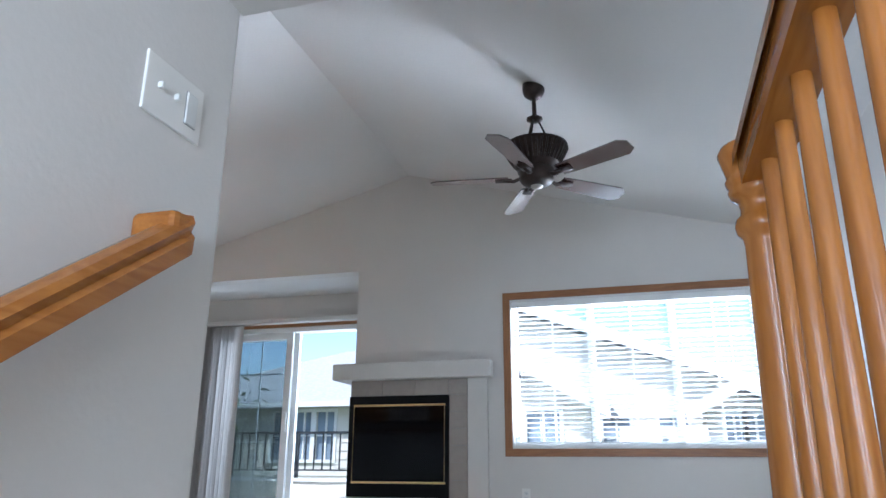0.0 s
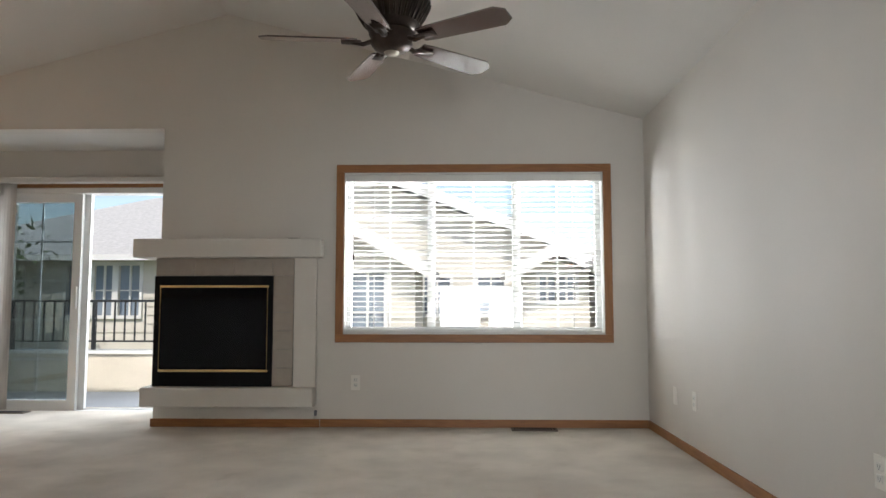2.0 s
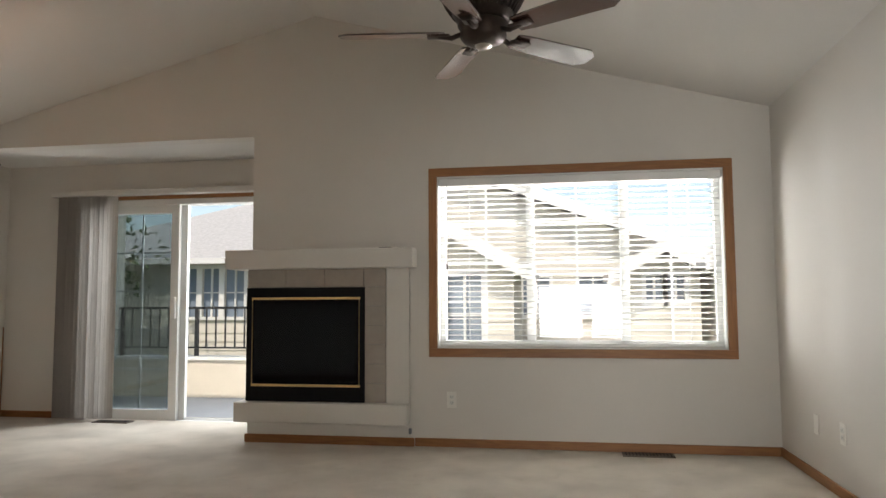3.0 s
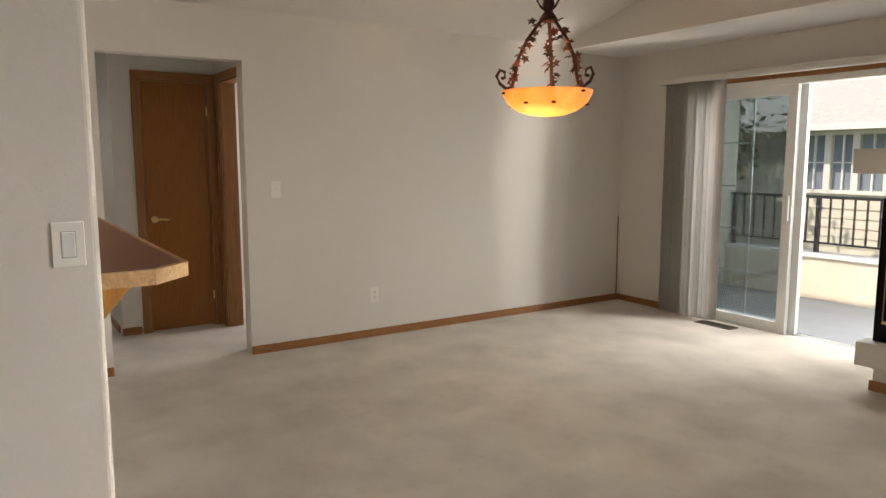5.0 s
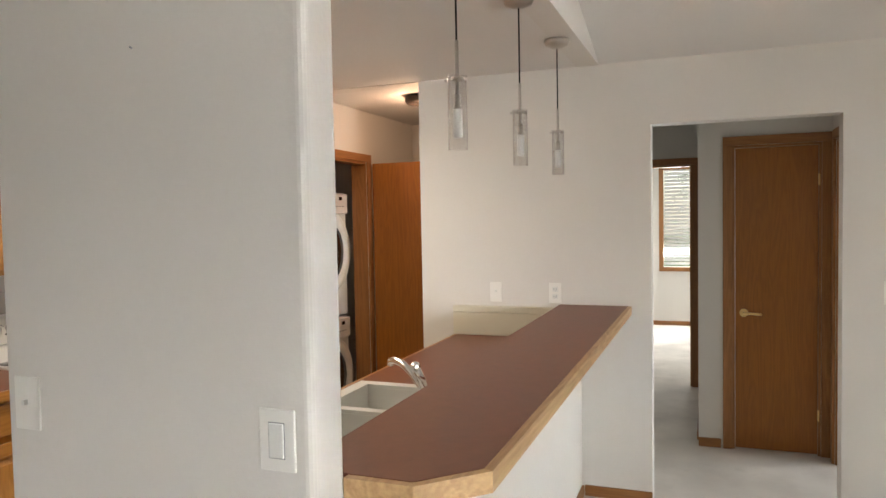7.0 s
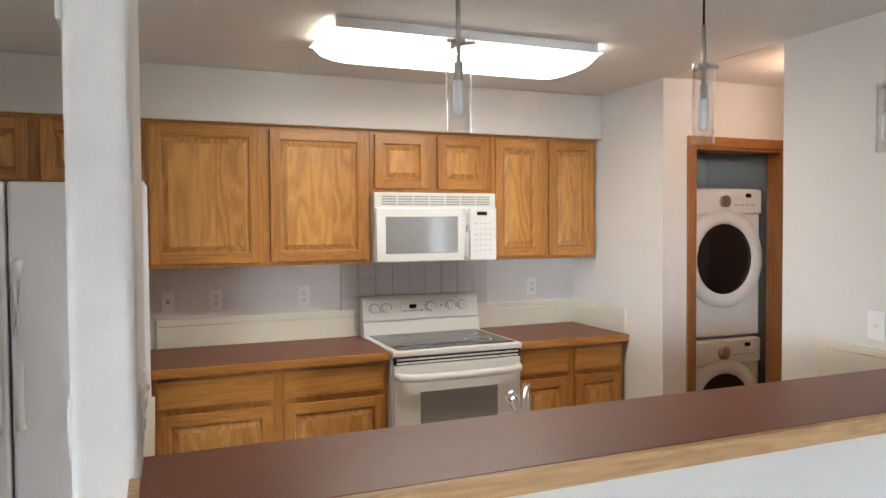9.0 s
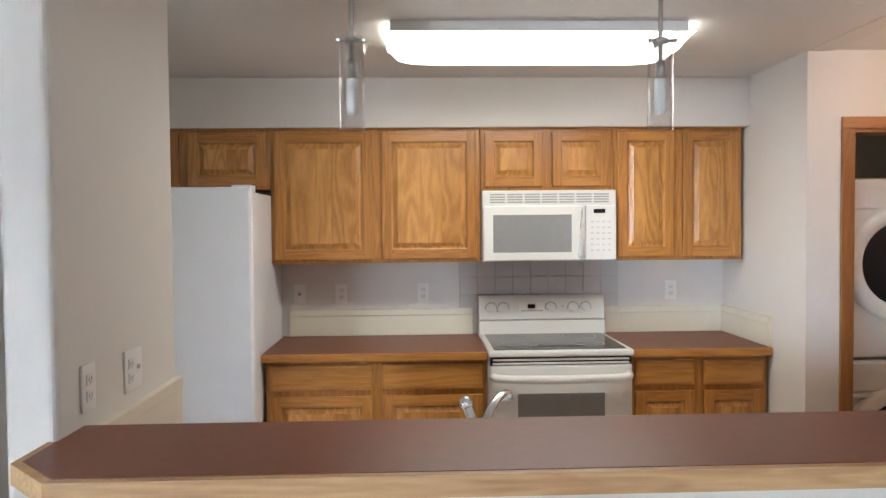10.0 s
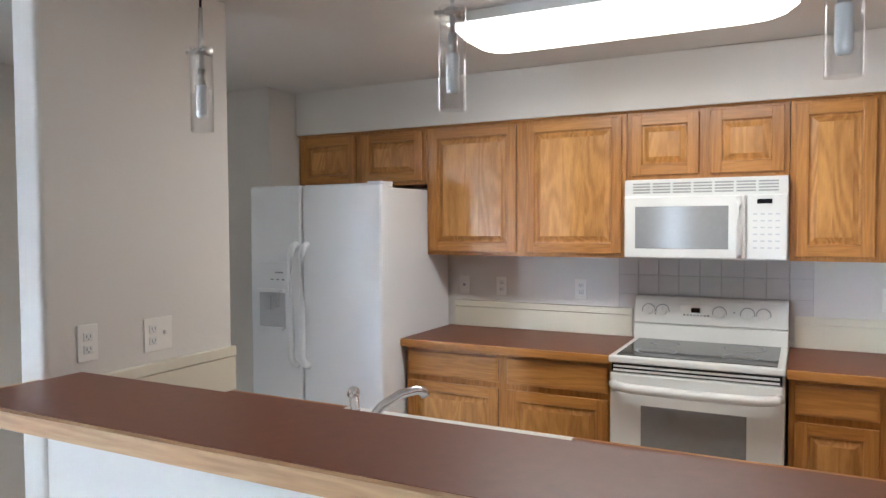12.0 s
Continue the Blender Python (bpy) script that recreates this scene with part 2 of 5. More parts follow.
PLASTER = material("white_plaster", (0.67, 0.645, 0.60), 0.6, vary=0.03, scale=4, bump=0.2, bump_scale=60)
TILE = material("beige_tile", (0.36, 0.32, 0.28), 0.45, vary=0.07, scale=14, bump=0.08, bump_scale=40)
WALLTILE = material("pale_wall_tile", (0.55, 0.53, 0.51), 0.3, vary=0.03, scale=9)
SPLASH = material("cream_laminate", (0.68, 0.64, 0.52), 0.4, vary=0.02, scale=5)
WHITE = material("white_enamel", (0.70, 0.70, 0.665), 0.28, vary=0.015, scale=3)
FRIDGE_W = material("textured_white_enamel", (0.78, 0.80, 0.82), 0.32, vary=0.02, scale=3, bump=0.12, bump_scale=220)
VINYL = material("white_vinyl", (0.78, 0.78, 0.76), 0.45, vary=0.02, scale=5)
PLATE = material("white_plastic_plate", (0.78, 0.76, 0.71), 0.4, vary=0.02, scale=9)
GREY = material("grey_plastic", (0.22, 0.23, 0.25), 0.4, vary=0.04, scale=9)
PALEGREY = material("pale_grey_print", (0.33, 0.33, 0.32), 0.5, vary=0.03, scale=9)
OVENGLASS = material("oven_glass", (0.25, 0.25, 0.25), 0.12, vary=0.04, scale=30)
BLACK = material("black_enamel", (0.006, 0.006, 0.007), 0.45, vary=0.1, scale=8, spec=0.12)
BLACKGLASS = material("black_glass", (0.008, 0.008, 0.01), 0.06, vary=0.1, scale=3)
FIREGLASS = material("fireplace_glass", (0.003, 0.003, 0.004), 0.05, vary=0.1, scale=3, spec=0.14)
# near-black colour stands in for shade in toe recesses and behind doors
SHADOWGAP = material("painted_gap_shade", (0.02, 0.018, 0.015), 0.9, vary=0.1, scale=8)
BRASS = material("brass", (0.75, 0.55, 0.25), 0.3, 1.0, vary=0.05, scale=20)
CHROME = material("chrome", (0.75, 0.75, 0.76), 0.12, 1.0, vary=0.02, scale=9)
NICKEL = material("brushed_nickel", (0.50, 0.47, 0.43), 0.32, 1.0, vary=0.04, scale=30)
BRONZE = material("dark_bronze", (0.045, 0.032, 0.026), 0.42, 0.6, vary=0.3, scale=30, bump=0.2, bump_scale=90)
RUST = material("rusty_iron", (0.075, 0.028, 0.018), 0.55, 0.4, vary=0.35, scale=25, bump=0.2, bump_scale=90)
REDLEAF = material("red_brown_leaf", (0.22, 0.05, 0.03), 0.5, 0.2, vary=0.3, scale=30)
BLADE = oak("blade_veneer", (0.055, 0.02, 0.016), (0.12, 0.045, 0.035), "x", 0.25)
BLADE.node_tree.nodes["Principled BSDF"].inputs["Coat Weight"].default_value = 1.0
BLADE.node_tree.nodes["Principled BSDF"].inputs["Coat Roughness"].default_value = 0.12
BLADE.node_tree.nodes["Principled BSDF"].inputs["Coat IOR"].default_value = 2.4
AMBER = alabaster("amber_glass", (1.0, 0.42, 0.14), 0.03)
DIFFUSER = glowing("lit_diffuser", (1.0, 0.95, 0.84), 0.8)
GLASS = clear("clear_glass")
TINTED = clear("tinted_glass", 0.0, (0.72, 0.76, 0.77))
PENDANT = clear("pendant_glass", 0.02, (0.97, 0.97, 0.97))
GROUT = material("pale_grout", (0.44, 0.42, 0.40), 0.8, vary=0.05, scale=20)
# light grey plastic; on the dispenser plate it stands in for recess shade
RECESS = material("light_grey_plastic", (0.50, 0.51, 0.53), 0.5, vary=0.03, scale=9)
FROST = material("frosted_glass", (0.75, 0.74, 0.72), 0.5, vary=0.03, scale=9)
CURTAIN = material("vane_fabric", (0.42, 0.39, 0.36), 0.8, vary=0.05, scale=8, bump=0.2, bump_scale=150)
SLAT = material("blind_slat", (0.78, 0.78, 0.76), 0.45, vary=0.02, scale=6)
VENT = material("brown_metal_vent", (0.12, 0.09, 0.07), 0.5, 0.3, vary=0.1, scale=20)
STUCCO = material("cream_stucco", (0.58, 0.53, 0.45), 0.9, vary=0.06, scale=3, bump=0.5, bump_scale=60)
SIDING = material("pale_siding", (0.62, 0.59, 0.52), 0.7, vary=0.04, scale=2)
TRIMWHITE = material("outdoor_white_trim", (0.72, 0.72, 0.70), 0.6, vary=0.03, scale=4)
ROOF = material("grey_shingle", (0.42, 0.415, 0.40), 0.9, vary=0.18, scale=12, bump=0.6, bump_scale=40)
# pale blue base colour stands in for sky mirrored in the far panes
FARGLASS = material("painted_sky_pane", (0.22, 0.27, 0.33), 0.08, vary=0.1, scale=2)
IRON = material("black_railing_paint", (0.02, 0.022, 0.025), 0.5, vary=0.1, scale=20)
DECK = material("grey_deck", (0.24, 0.25, 0.27), 0.8, vary=0.1, scale=3, bump=0.3, bump_scale=60)
GRASS = material("lawn", (0.07, 0.11, 0.03), 0.95, vary=0.35, scale=1.5, bump=0.8, bump_scale=40)
BARK = material("bark", (0.10, 0.075, 0.055), 0.95, vary=0.3, scale=8, bump=0.8, bump_scale=30)
LEAF = material("leaves", (0.07, 0.12, 0.03), 0.6, vary=0.45, scale=2.2)


# ---- builders ----
def box(bm, x0, x1, y0, y1, z0, z1, bevel=0.0):
    v = [bm.verts.new((x, y, z)) for x in (x0, x1) for y in (y0, y1) for z in (z0, z1)]
    f = [bm.faces.new([v[i] for i in q]) for q in ((0, 1, 3, 2), (4, 6, 7, 5), (0, 4, 5, 1), (2, 3, 7, 6), (0, 2, 6, 4), (1, 5, 7, 3))]
    if bevel:
        edges = list({e for q in f for e in q.edges})
        bmesh.ops.bevel(bm, geom=edges, offset=bevel, segments=2, affect="EDGES", profile=0.5)
    return bm


def boxes(*specs):
    bm = bmesh.new()
    for s in specs:
        box(bm, *s)
    return bm


def lathe(bm, profile, cx, cy, n=24, squash=1.0):
    rings = []
    for r, z in profile:
        rings.append([bm.verts.new((cx + max(r, 1e-4) * math.cos(2 * math.pi * i / n), cy + squash * max(r, 1e-4) * math.sin(2 * math.pi * i / n), z)) for i in range(n)])
    for a, b in zip(rings, rings[1:]):
        for i in range(n):
            f = bm.faces.new((a[i], a[(i + 1) % n], b[(i + 1) % n], b[i]))
            f.smooth = True
    return bm


def tube(bm, pts, r, n=8, flat=1.0):
    pts = [Vector(p) for p in pts]
    rings = []
    for i, p in enumerate(pts):
        d = (pts[min(i + 1, len(pts) - 1)] - pts[max(i - 1, 0)]).normalized()
        side = d.cross(Vector((0, 0, 1)))
        side = side.normalized() if side.length > 1e-3 else Vector((1, 0, 0))
        up = side.cross(d).normalized()
        rings.append([bm.verts.new(p + side * (r * math.cos(2 * math.pi * k / n)) + up * (r * flat * math.sin(2 * math.pi * k / n))) for k in range(n)])
    for a, b in zip(rings, rings[1:]):
        for k in range(n):
            bm.faces.new((a[k], a[(k + 1) % n], b[(k + 1) % n], b[k])).smooth = True
    bm.faces.new(rings[0]); bm.faces.new(rings[-1])
    return bm


def prism(bm, outline, axis, a, b):
    """Extrudes an outline of two coordinates along the remaining axis from a to b."""
    def at(p, w):
        return {"x": (w, p[0], p[1]), "y": (p[0], w, p[1]), "z": (p[0], p[1], w)}[axis]
    lo, hi = [bm.verts.new(at(p, a)) for p in outline], [bm.verts.new(at(p, b)) for p in outline]
    n = len(outline)
    bm.faces.new(lo); bm.faces.new(hi)
    for i in range(n):
        bm.faces.new((lo[i], lo[(i + 1) % n], hi[(i + 1) % n], hi[i]))
    return bm


def drawer_face(bm, x0, x1, z0, z1, y, t=0.018):
    """A solid drawer front facing +y with an eased edge."""
    rings = []
    for i, d in ((0, -t), (0, -0.006), (0.003, -0.002), (0.010, 0), (0.018, 0.001)):
        rings.append([bm.verts.new(p) for p in ((x0 + i, y + d, z0 + i), (x1 - i, y + d, z0 + i), (x1 - i, y + d, z1 - i), (x0 + i, y + d, z1 - i))])
    for a, b in zip(rings, rings[1:]):
        for k in range(4):
            bm.faces.new((a[k], a[(k + 1) % 4], b[(k + 1) % 4], b[k]))
    bm.faces.new(rings[-1]); bm.faces.new(rings[0])
    return bm


def link(name, bm, mat):
    bmesh.ops.recalc_face_normals(bm, faces=bm.faces)
    me = bpy.data.meshes.new(name)
    bm.to_mesh(me); bm.free()
    me.materials.append(mat)
    return new(name, me)


def setting(name, bm, mat, label="", category=""):
    return tagged(link(name, bm, mat), label, category, kind="structure")


def thing(name, at, label, category, group="", kind=""):
    ob = new(name)
    ob.location = at
    ob.empty_display_size = 0.1
    return tagged(ob, label, category, group, kind)


def part(name, bm, mat, parent, label=""):
    ob = link(name, bm, mat)
    base = parent
    off = Vector((0, 0, 0))
    while base:
        off += base.location
        base = base.parent
    ob.data.transform(Matrix.Translation(-off))
    ob.parent = parent
    return tagged(ob, label)


def panel_door(x0, x1, z0, z1, y, parent, w=0.055, t=0.019):
    """A framed cabinet door facing +y: two stiles, two rails and a raised panel glued up from boards."""
    back = part("door", boxes((x0 + 0.012, x1 - 0.012, y - t, y - t + 0.005, z0 + 0.012, z1 - 0.012)), OAK_Z, parent)
    for a, b in ((x0, x0 + w), (x1 - w, x1)):
        bm = bmesh.new(); box(bm, a, b, y - t, y, z0, z1, 0.004); part("stile", bm, OAK_Z, back)
    for a, b in ((z0, z0 + w), (z1 - w, z1)):
        bm = bmesh.new(); box(bm, x0 + w - 0.002, x1 - w + 0.002, y - t + 0.001, y - 0.0006, a + 0.0006, b - 0.0006, 0.003); part("rail", bm, OAK_X, back)
    bm = bmesh.new()
    rings = []
    for i, d in ((w, -0.004), (w + 0.004, -0.0135), (w + 0.012, -0.0135), (w + 0.036, -0.0015)):
        rings.append([bm.verts.new(p) for p in ((x0 + i, y + d, z0 + i), (x1 - i, y + d, z0 + i), (x1 - i, y + d, z1 - i), (x0 + i, y + d, z1 - i))])
    for a, b in zip(rings, rings[1:]):
        for k in range(4):
            bm.faces.new((a[k], a[(k + 1) % 4], b[(k + 1) % 4], b[k]))
    i = w + 0.036
    fx0, fx1 = x0 + i, x1 - i
    boards = max(2, round((fx1 - fx0) / 0.11))
    cuts = [fx0] + [fx0 + (fx1 - fx0) * (k + random.uniform(-0.2, 0.2)) / boards for k in range(1, boards)] + [fx1]
    for a, b in zip(cuts, cuts[1:]):
        bm.faces.new([bm.verts.new(p) for p in ((a, y - 0.0015, z0 + i), (b, y - 0.0015, z0 + i), (b, y - 0.0015, z1 - i), (a, y - 0.0015, z1 - i))])
    part("panel", bm, OAK_PANEL, back)
    return back


def wall(name, axis, a, b, u0, u1, z0, z1, holes=(), mat=None, label="off-white painted drywall with light orange-peel texture", category="wall", nose=0.0):
    """A wall slab from a to b across, u0 to u1 along, with openings (u0, u1, z0, z1) right through it."""
    us = sorted({u0, u1, *[h[0] for h in holes], *[h[1] for h in holes]})
    zs = sorted({z0, z1, *[h[2] for h in holes], *[h[3] for h in holes]})
    bm = bmesh.new()
    if nose:
        box(bm, *((a, b, u0, u1) if axis == "x" else (u0, u1, a, b)), z0, z1)
        bmesh.ops.bevel(bm, geom=[e for e in bm.edges if abs(e.verts[0].co.z - e.verts[1].co.z) > 0.5], offset=nose, segments=4, affect="EDGES", profile=0.5)
        return setting(name, bm, mat or PAINT, label, category)
    for p, q in zip(us, us[1:]):
        for r, s in zip(zs, zs[1:]):
            if any(h[0] < (p + q) / 2 < h[1] and h[2] < (r + s) / 2 < h[3] for h in holes):
                continue
            box(bm, *((a, b, p, q) if axis == "x" else (p, q, a, b)), r, s)
    bmesh.ops.remove_doubles(bm, verts=bm.verts, dist=1e-5)
    seen = {}
    for f in list(bm.faces):
        seen.setdefault(frozenset(f.verts), []).append(f)
    twins = [f for fs in seen.values() if len(fs) > 1 for f in fs]
    bmesh.ops.delete(bm, geom=twins, context="FACES_ONLY")
    return setting(name, bm, mat or PAINT, label, category)


# ---- the plan ----
XR, XL, YW, YA, YK = 1.60, -4.98, 5.72, 6.50, -1.14
FL = 0.035
ZC, RIDGE_X, RIDGE_Z, EAVE = 2.405, -1.69, 3.29, 2.41
SLOPE = (RIDGE_Z - EAVE) / (XR - RIDGE_X)
YS = -3.2


def vault(x):
    return RIDGE_Z - SLOPE * abs(x - RIDGE_X)


# floors
bm = boxes((XL - 0.12, -0.42, YK, YA, -0.2, FL), (-0.42, XR, 1.0, YA, -0.2, FL), (0.52, XR, YS, 1.0, -0.2, FL), (-12, XL - 0.12, -1.6, 4.72, -0.2, FL))
setting("floor", bm, CARPET, "worn off-white cut-pile carpet with faint footprints", "carpet")

# stairs going down behind the top landing
for i in range(9):
    top = -0.18 * (i + 1)
    y1 = 1.0 - 0.27 * i
    bm = boxes((-0.41, 0.52, y1 - 0.27, y1, top - 0.4, top), (-0.41, 0.52, y1 - 0.02, y1 + 0.015, top + 0.14, top + 0.178))
    setting("stair_step", bm, CARPET, "carpeted stair step in off-white pile", "stair")
setting("stair_landing", boxes((-0.41, 0.52, YS, 1.0 - 0.27 * 9, -2.0, -1.8)), CARPET, "carpeted lower landing", "floor")

# walls
WIN = (-0.735, 1.285, 0.735, 1.995)
wall("wall_north", "y", YW, YW + 0.15, -2.17, XR, 0, 3.4, [WIN])
wall("wall_north_return", "x", -2.17, -2.05, YW + 0.15, YA, 0, 2.6)
SLD = (-4.17, -2.36, 0.0, 2.02)
wall("wall_alcove", "y", YA, YA + 0.15, XL, -2.05, 0, 2.6, [SLD])
wall("wall_alcove_header", "y", YW, YW + 0.15, XL, -2.17, 2.36, 3.4)
setting("ceiling_alcove", boxes((XL, -2.17, YW + 0.15, YA, 2.36, 2.5)), CEIL, "flat painted soffit above the sliding door", "ceiling")
wall("wall_east", "x", XR, XR + 0.12, YS, YW + 0.15, -2.0, 3.4)
OP = (1.943, 2.84, 0, 2.073)
HALL2 = (-0.205, 0.62, 0, ZC)
wall("wall_west", "x", XL - 0.12, XL, YK, YA + 0.15, 0, 2.6, [OP, HALL2])
wall("wall_kitchen", "y", YK - 0.12, YK, XL - 0.12, -0.42, 0, 2.6)
wall("wall_kitchen_soffit", "y", YK, -0.80, XL, -1.32, 2.13, ZC)
wall("wall_stub", "x", -2.282, -2.164, 0.80, 1.572, 0, ZC, nose=0.018)
wall("wall_stair", "x", -0.53, -0.413, YS, 0.906, -2.0, ZC, nose=0.018)
# The opening is added, unseen, so the stair fill lamp can shine in.
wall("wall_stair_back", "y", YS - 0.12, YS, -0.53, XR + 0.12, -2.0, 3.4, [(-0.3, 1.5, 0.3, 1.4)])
wall("wall_stair_side", "x", 0.52, 0.62, YS, 1.0, -2.0, -0.201)
wall("wall_fridge_side", "y", YK, -0.55, -1.31, -0.53, 0, ZC)
wall("wall_gable", "y", 1.557, 1.677, XL, -0.413, ZC, 3.4)
wall("wall_gable_side", "x", -0.533, -0.413, 0.906, 1.557, ZC, 3.4)
wall("wall_stair_bulkhead", "y", -0.3, 0.906, -0.413, 0.45, 1.55, 3.4)
wall("wall_pony", "y", 1.45, 1.565, XL, -2.282, 0, 1.06)

# ceilings
bm = bmesh.new()
prism(bm, [(XL, EAVE), (RIDGE_X, RIDGE_Z), (XR, EAVE), (XR, EAVE + 0.15), (RIDGE_X, RIDGE_Z + 0.15), (XL, EAVE + 0.15)], "y", YS, YW + 0.05)
setting("ceiling_vault", bm, CEIL, "vaulted off-white textured ceiling", "ceiling")
setting("ceiling_kitchen", boxes((XL, -0.53, YK, 1.672, ZC + 0.003, ZC + 0.12)), CEIL, "flat off-white kitchen ceiling", "ceiling")

# hall, laundry and bedroom beyond the west wall
XH = -6.06
wall("wall_hall_end", "x", XH - 0.12, XH, 2.16, 3.07, 0, 2.6, [(2.37, 2.89, 0, 2.03)])
wall("wall_hall_north", "y", 2.95, 3.07, XH, XL - 0.12, 0, 2.6, [(-5.93, -5.2, 0, 2.03)])
wall("wall_hall_passage", "y", 2.16, 2.28, -7.75, XH - 0.12, 0, 2.6)
wall("wall_hall_south", "y", 0.95, 1.07, -7.75, XL - 0.12, 0, 2.6)
wall("wall_bedroom_door", "x", -7.87, -7.75, 0.95, 4.6, 0, 2.6, [(1.25, 2.08, 0, 2.03)])
wall("wall_bedroom_far", "x", -11.5, -11.38, 1.03, 4.6, 0, 2.6, [(1.62, 2.5, 0.85, 2.2)])
wall("wall_bedroom_south", "y", 1.03, 1.15, -11.38, -7.87, 0, 2.6)
# Opening added out of view to hold the side room's fill lamp.
wall("wall_bedroom_north", "y", 4.6, 4.72, -11.5, XL - 0.12, 0, 2.6, [(-6.6, -5.6, 0.9, 2.1)])
wall("wall_side_room", "x", -7.75, -7.6, 2.28, 4.6, 0, 2.6)
setting("ceiling_hall", boxes((-11.5, XL - 0.12, -1.4, 4.72, ZC + 0.006, ZC + 0.12)), CEIL, "flat painted hall ceiling", "ceiling")
LDRY = (-5.90, -5.205, 0, 2.035)
wall("wall_laundry", "y", -0.325, -0.205, -6.8, XL - 0.12, 0, 2.6, [LDRY])
wall("wall_laundry_back", "y", -1.32, -1.2, -6.8, XL - 0.12, 0, 2.6)
wall("wall_laundry_side", "x", -6.32, -6.2, -1.2, -0.325, 0, 2.6)
wall("wall_hall_west", "x", -6.92, -6.8, -1.32, 0.95, 0, 2.6)


# baseboards
def baseboard(x0, x1, y0, y1, mat, z=FL + 0.06):
    bm = bmesh.new()
    box(bm, x0, x1, y0, y1, FL, z, 0.003)
    setting("baseboard", bm, mat, "narrow stained oak baseboard", "baseboard")


baseboard(-0.90, XR - 0.013, YW - 0.013, YW, TRIM_X)
baseboard(XR - 0.013, XR, 1.0, YW, TRIM_Y)
baseboard(XL, XL + 0.013, 2.84, YA, TRIM_Y)
baseboard(XL + 0.013, -4.2, YA - 0.013, YA, TRIM_X)
baseboard(XL, XL + 0.013, 1.58, 1.943, TRIM_Y)
baseboard(XL + 0.013, -2.30, 1.565, 1.578, TRIM_X)
baseboard(-2.164, -2.151, 0.80, 1.572, TRIM_Y)
baseboard(-2.282, -2.151, 1.572, 1.585, TRIM_X)
baseboard(XH, XH + 0.013, 2.16, 2.30, TRIM_Y)
baseboard(-7.75, XH - 0.12, 2.147, 2.16, TRIM_X)
baseboard(-11.38, -11.367, 1.15, 4.6, TRIM_Y)
baseboard(-11.367, -7.87, 1.15, 1.163, TRIM_X)
baseboard(XH - 0.12, XL - 0.12, 4.587, 4.6, TRIM_X)


# ---- windows and doors ----
def casing(x0, x1, z0, z1, y, w, parent):
    """An oak picture-frame casing facing -y, mitred into four boards."""
    for nm, spec, mat in (("casing_top", (x0, x1, y - 0.018, y, z1 - w, z1), TRIM_X), ("casing_bottom", (x0, x1, y - 0.018, y, z0, z0 + w), TRIM_X),
                          ("casing_side", (x0, x0 + w, y - 0.0175, y, z0 + w, z1 - w), TRIM_Z), ("casing_side", (x1 - w, x1, y - 0.0175, y, z0 + w, z1 - w), TRIM_Z)):
        bm = bmesh.new(); box(bm, *spec, 0.003)
        part(nm, bm, mat, parent)


win = thing("window_1", (0.275, YW, 0.67), "three-lite white vinyl window with oak casing and open blind", "window", kind="structure")
casing(-0.793, 1.341, 0.675, 2.057, YW, 0.062, win)
X0, X1, Z0, Z1 = WIN
bm = boxes((X0, X1, YW, YW + 0.15, Z0 - 0.001, Z0 + 0.012), (X0, X1, YW, YW + 0.15, Z1 - 0.012, Z1 + 0.001), (X0 - 0.001, X0 + 0.012, YW, YW + 0.15, Z0 + 0.012, Z1 - 0.012), (X1 - 0.012, X1 + 0.001, YW, YW + 0.15, Z0 + 0.012, Z1 - 0.012))
part("jamb_liner", bm, VINYL, win)
M1, M2 = -0.055, 0.615
bm = bmesh.new()
for a, b in ((X0 + 0.012, X1 - 0.012),):
    box(bm, a, b, YW + 0.09, YW + 0.14, Z0 + 0.012, Z0 + 0.055); box(bm, a, b, YW + 0.09, YW + 0.14, Z1 - 0.055, Z1 - 0.012)
for a in (X0 + 0.012, X1 - 0.052):
    box(bm, a, a + 0.04, YW + 0.09, YW + 0.14, Z0 + 0.055, Z1 - 0.055)
for a in (M1, M2):
    box(bm, a - 0.03, a + 0.03, YW + 0.085, YW + 0.14, Z0 + 0.055, Z1 - 0.055)
part("window_frame", bm, VINYL, win)
for a, b in ((X0 + 0.052, M1 - 0.03), (M1 + 0.03, M2 - 0.03), (M2 + 0.03, X1 - 0.052)):
    pane = part("pane", boxes((a, b, YW + 0.112, YW + 0.116, Z0 + 0.055, Z1 - 0.055)), GLASS, win)
    pane.visible_shadow = False
    mid = (a + b) / 2
    bm = boxes((mid - 0.007, mid + 0.007, YW + 0.119, YW + 0.129, Z0 + 0.055, Z1 - 0.055))
    for k in (1, 2, 3):
        z = Z0 + 0.05 + (Z1 - Z0 - 0.1) * k / 4
        box(bm, a, b, YW + 0.117, YW + 0.127, z - 0.007, z + 0.007)
    part("grille", bm, VINYL, win)

blind = thing("window_blind", (0.275, YW + 0.045, Z1 - 0.02), "white horizontal slat blind lowered with open slats", "blind")
bm = bmesh.new(); box(bm, X0 + 0.015, X1 - 0.015, YW + 0.012, YW + 0.07, Z1 - 0.068, Z1 - 0.014, 0.004)
part("headrail", bm, SLAT, blind)
bm = bmesh.new(); box(bm, X0 + 0.02, X1 - 0.02, YW + 0.025, YW + 0.065, Z0 + 0.014, Z0 + 0.034, 0.004)
part("bottom_rail", bm, SLAT, blind)
bm = bmesh.new()
prof = [(-0.022, -0.002), (-0.011, 0.0012), (0, 0.0024), (0.011, 0.0012), (0.022, -0.002)]
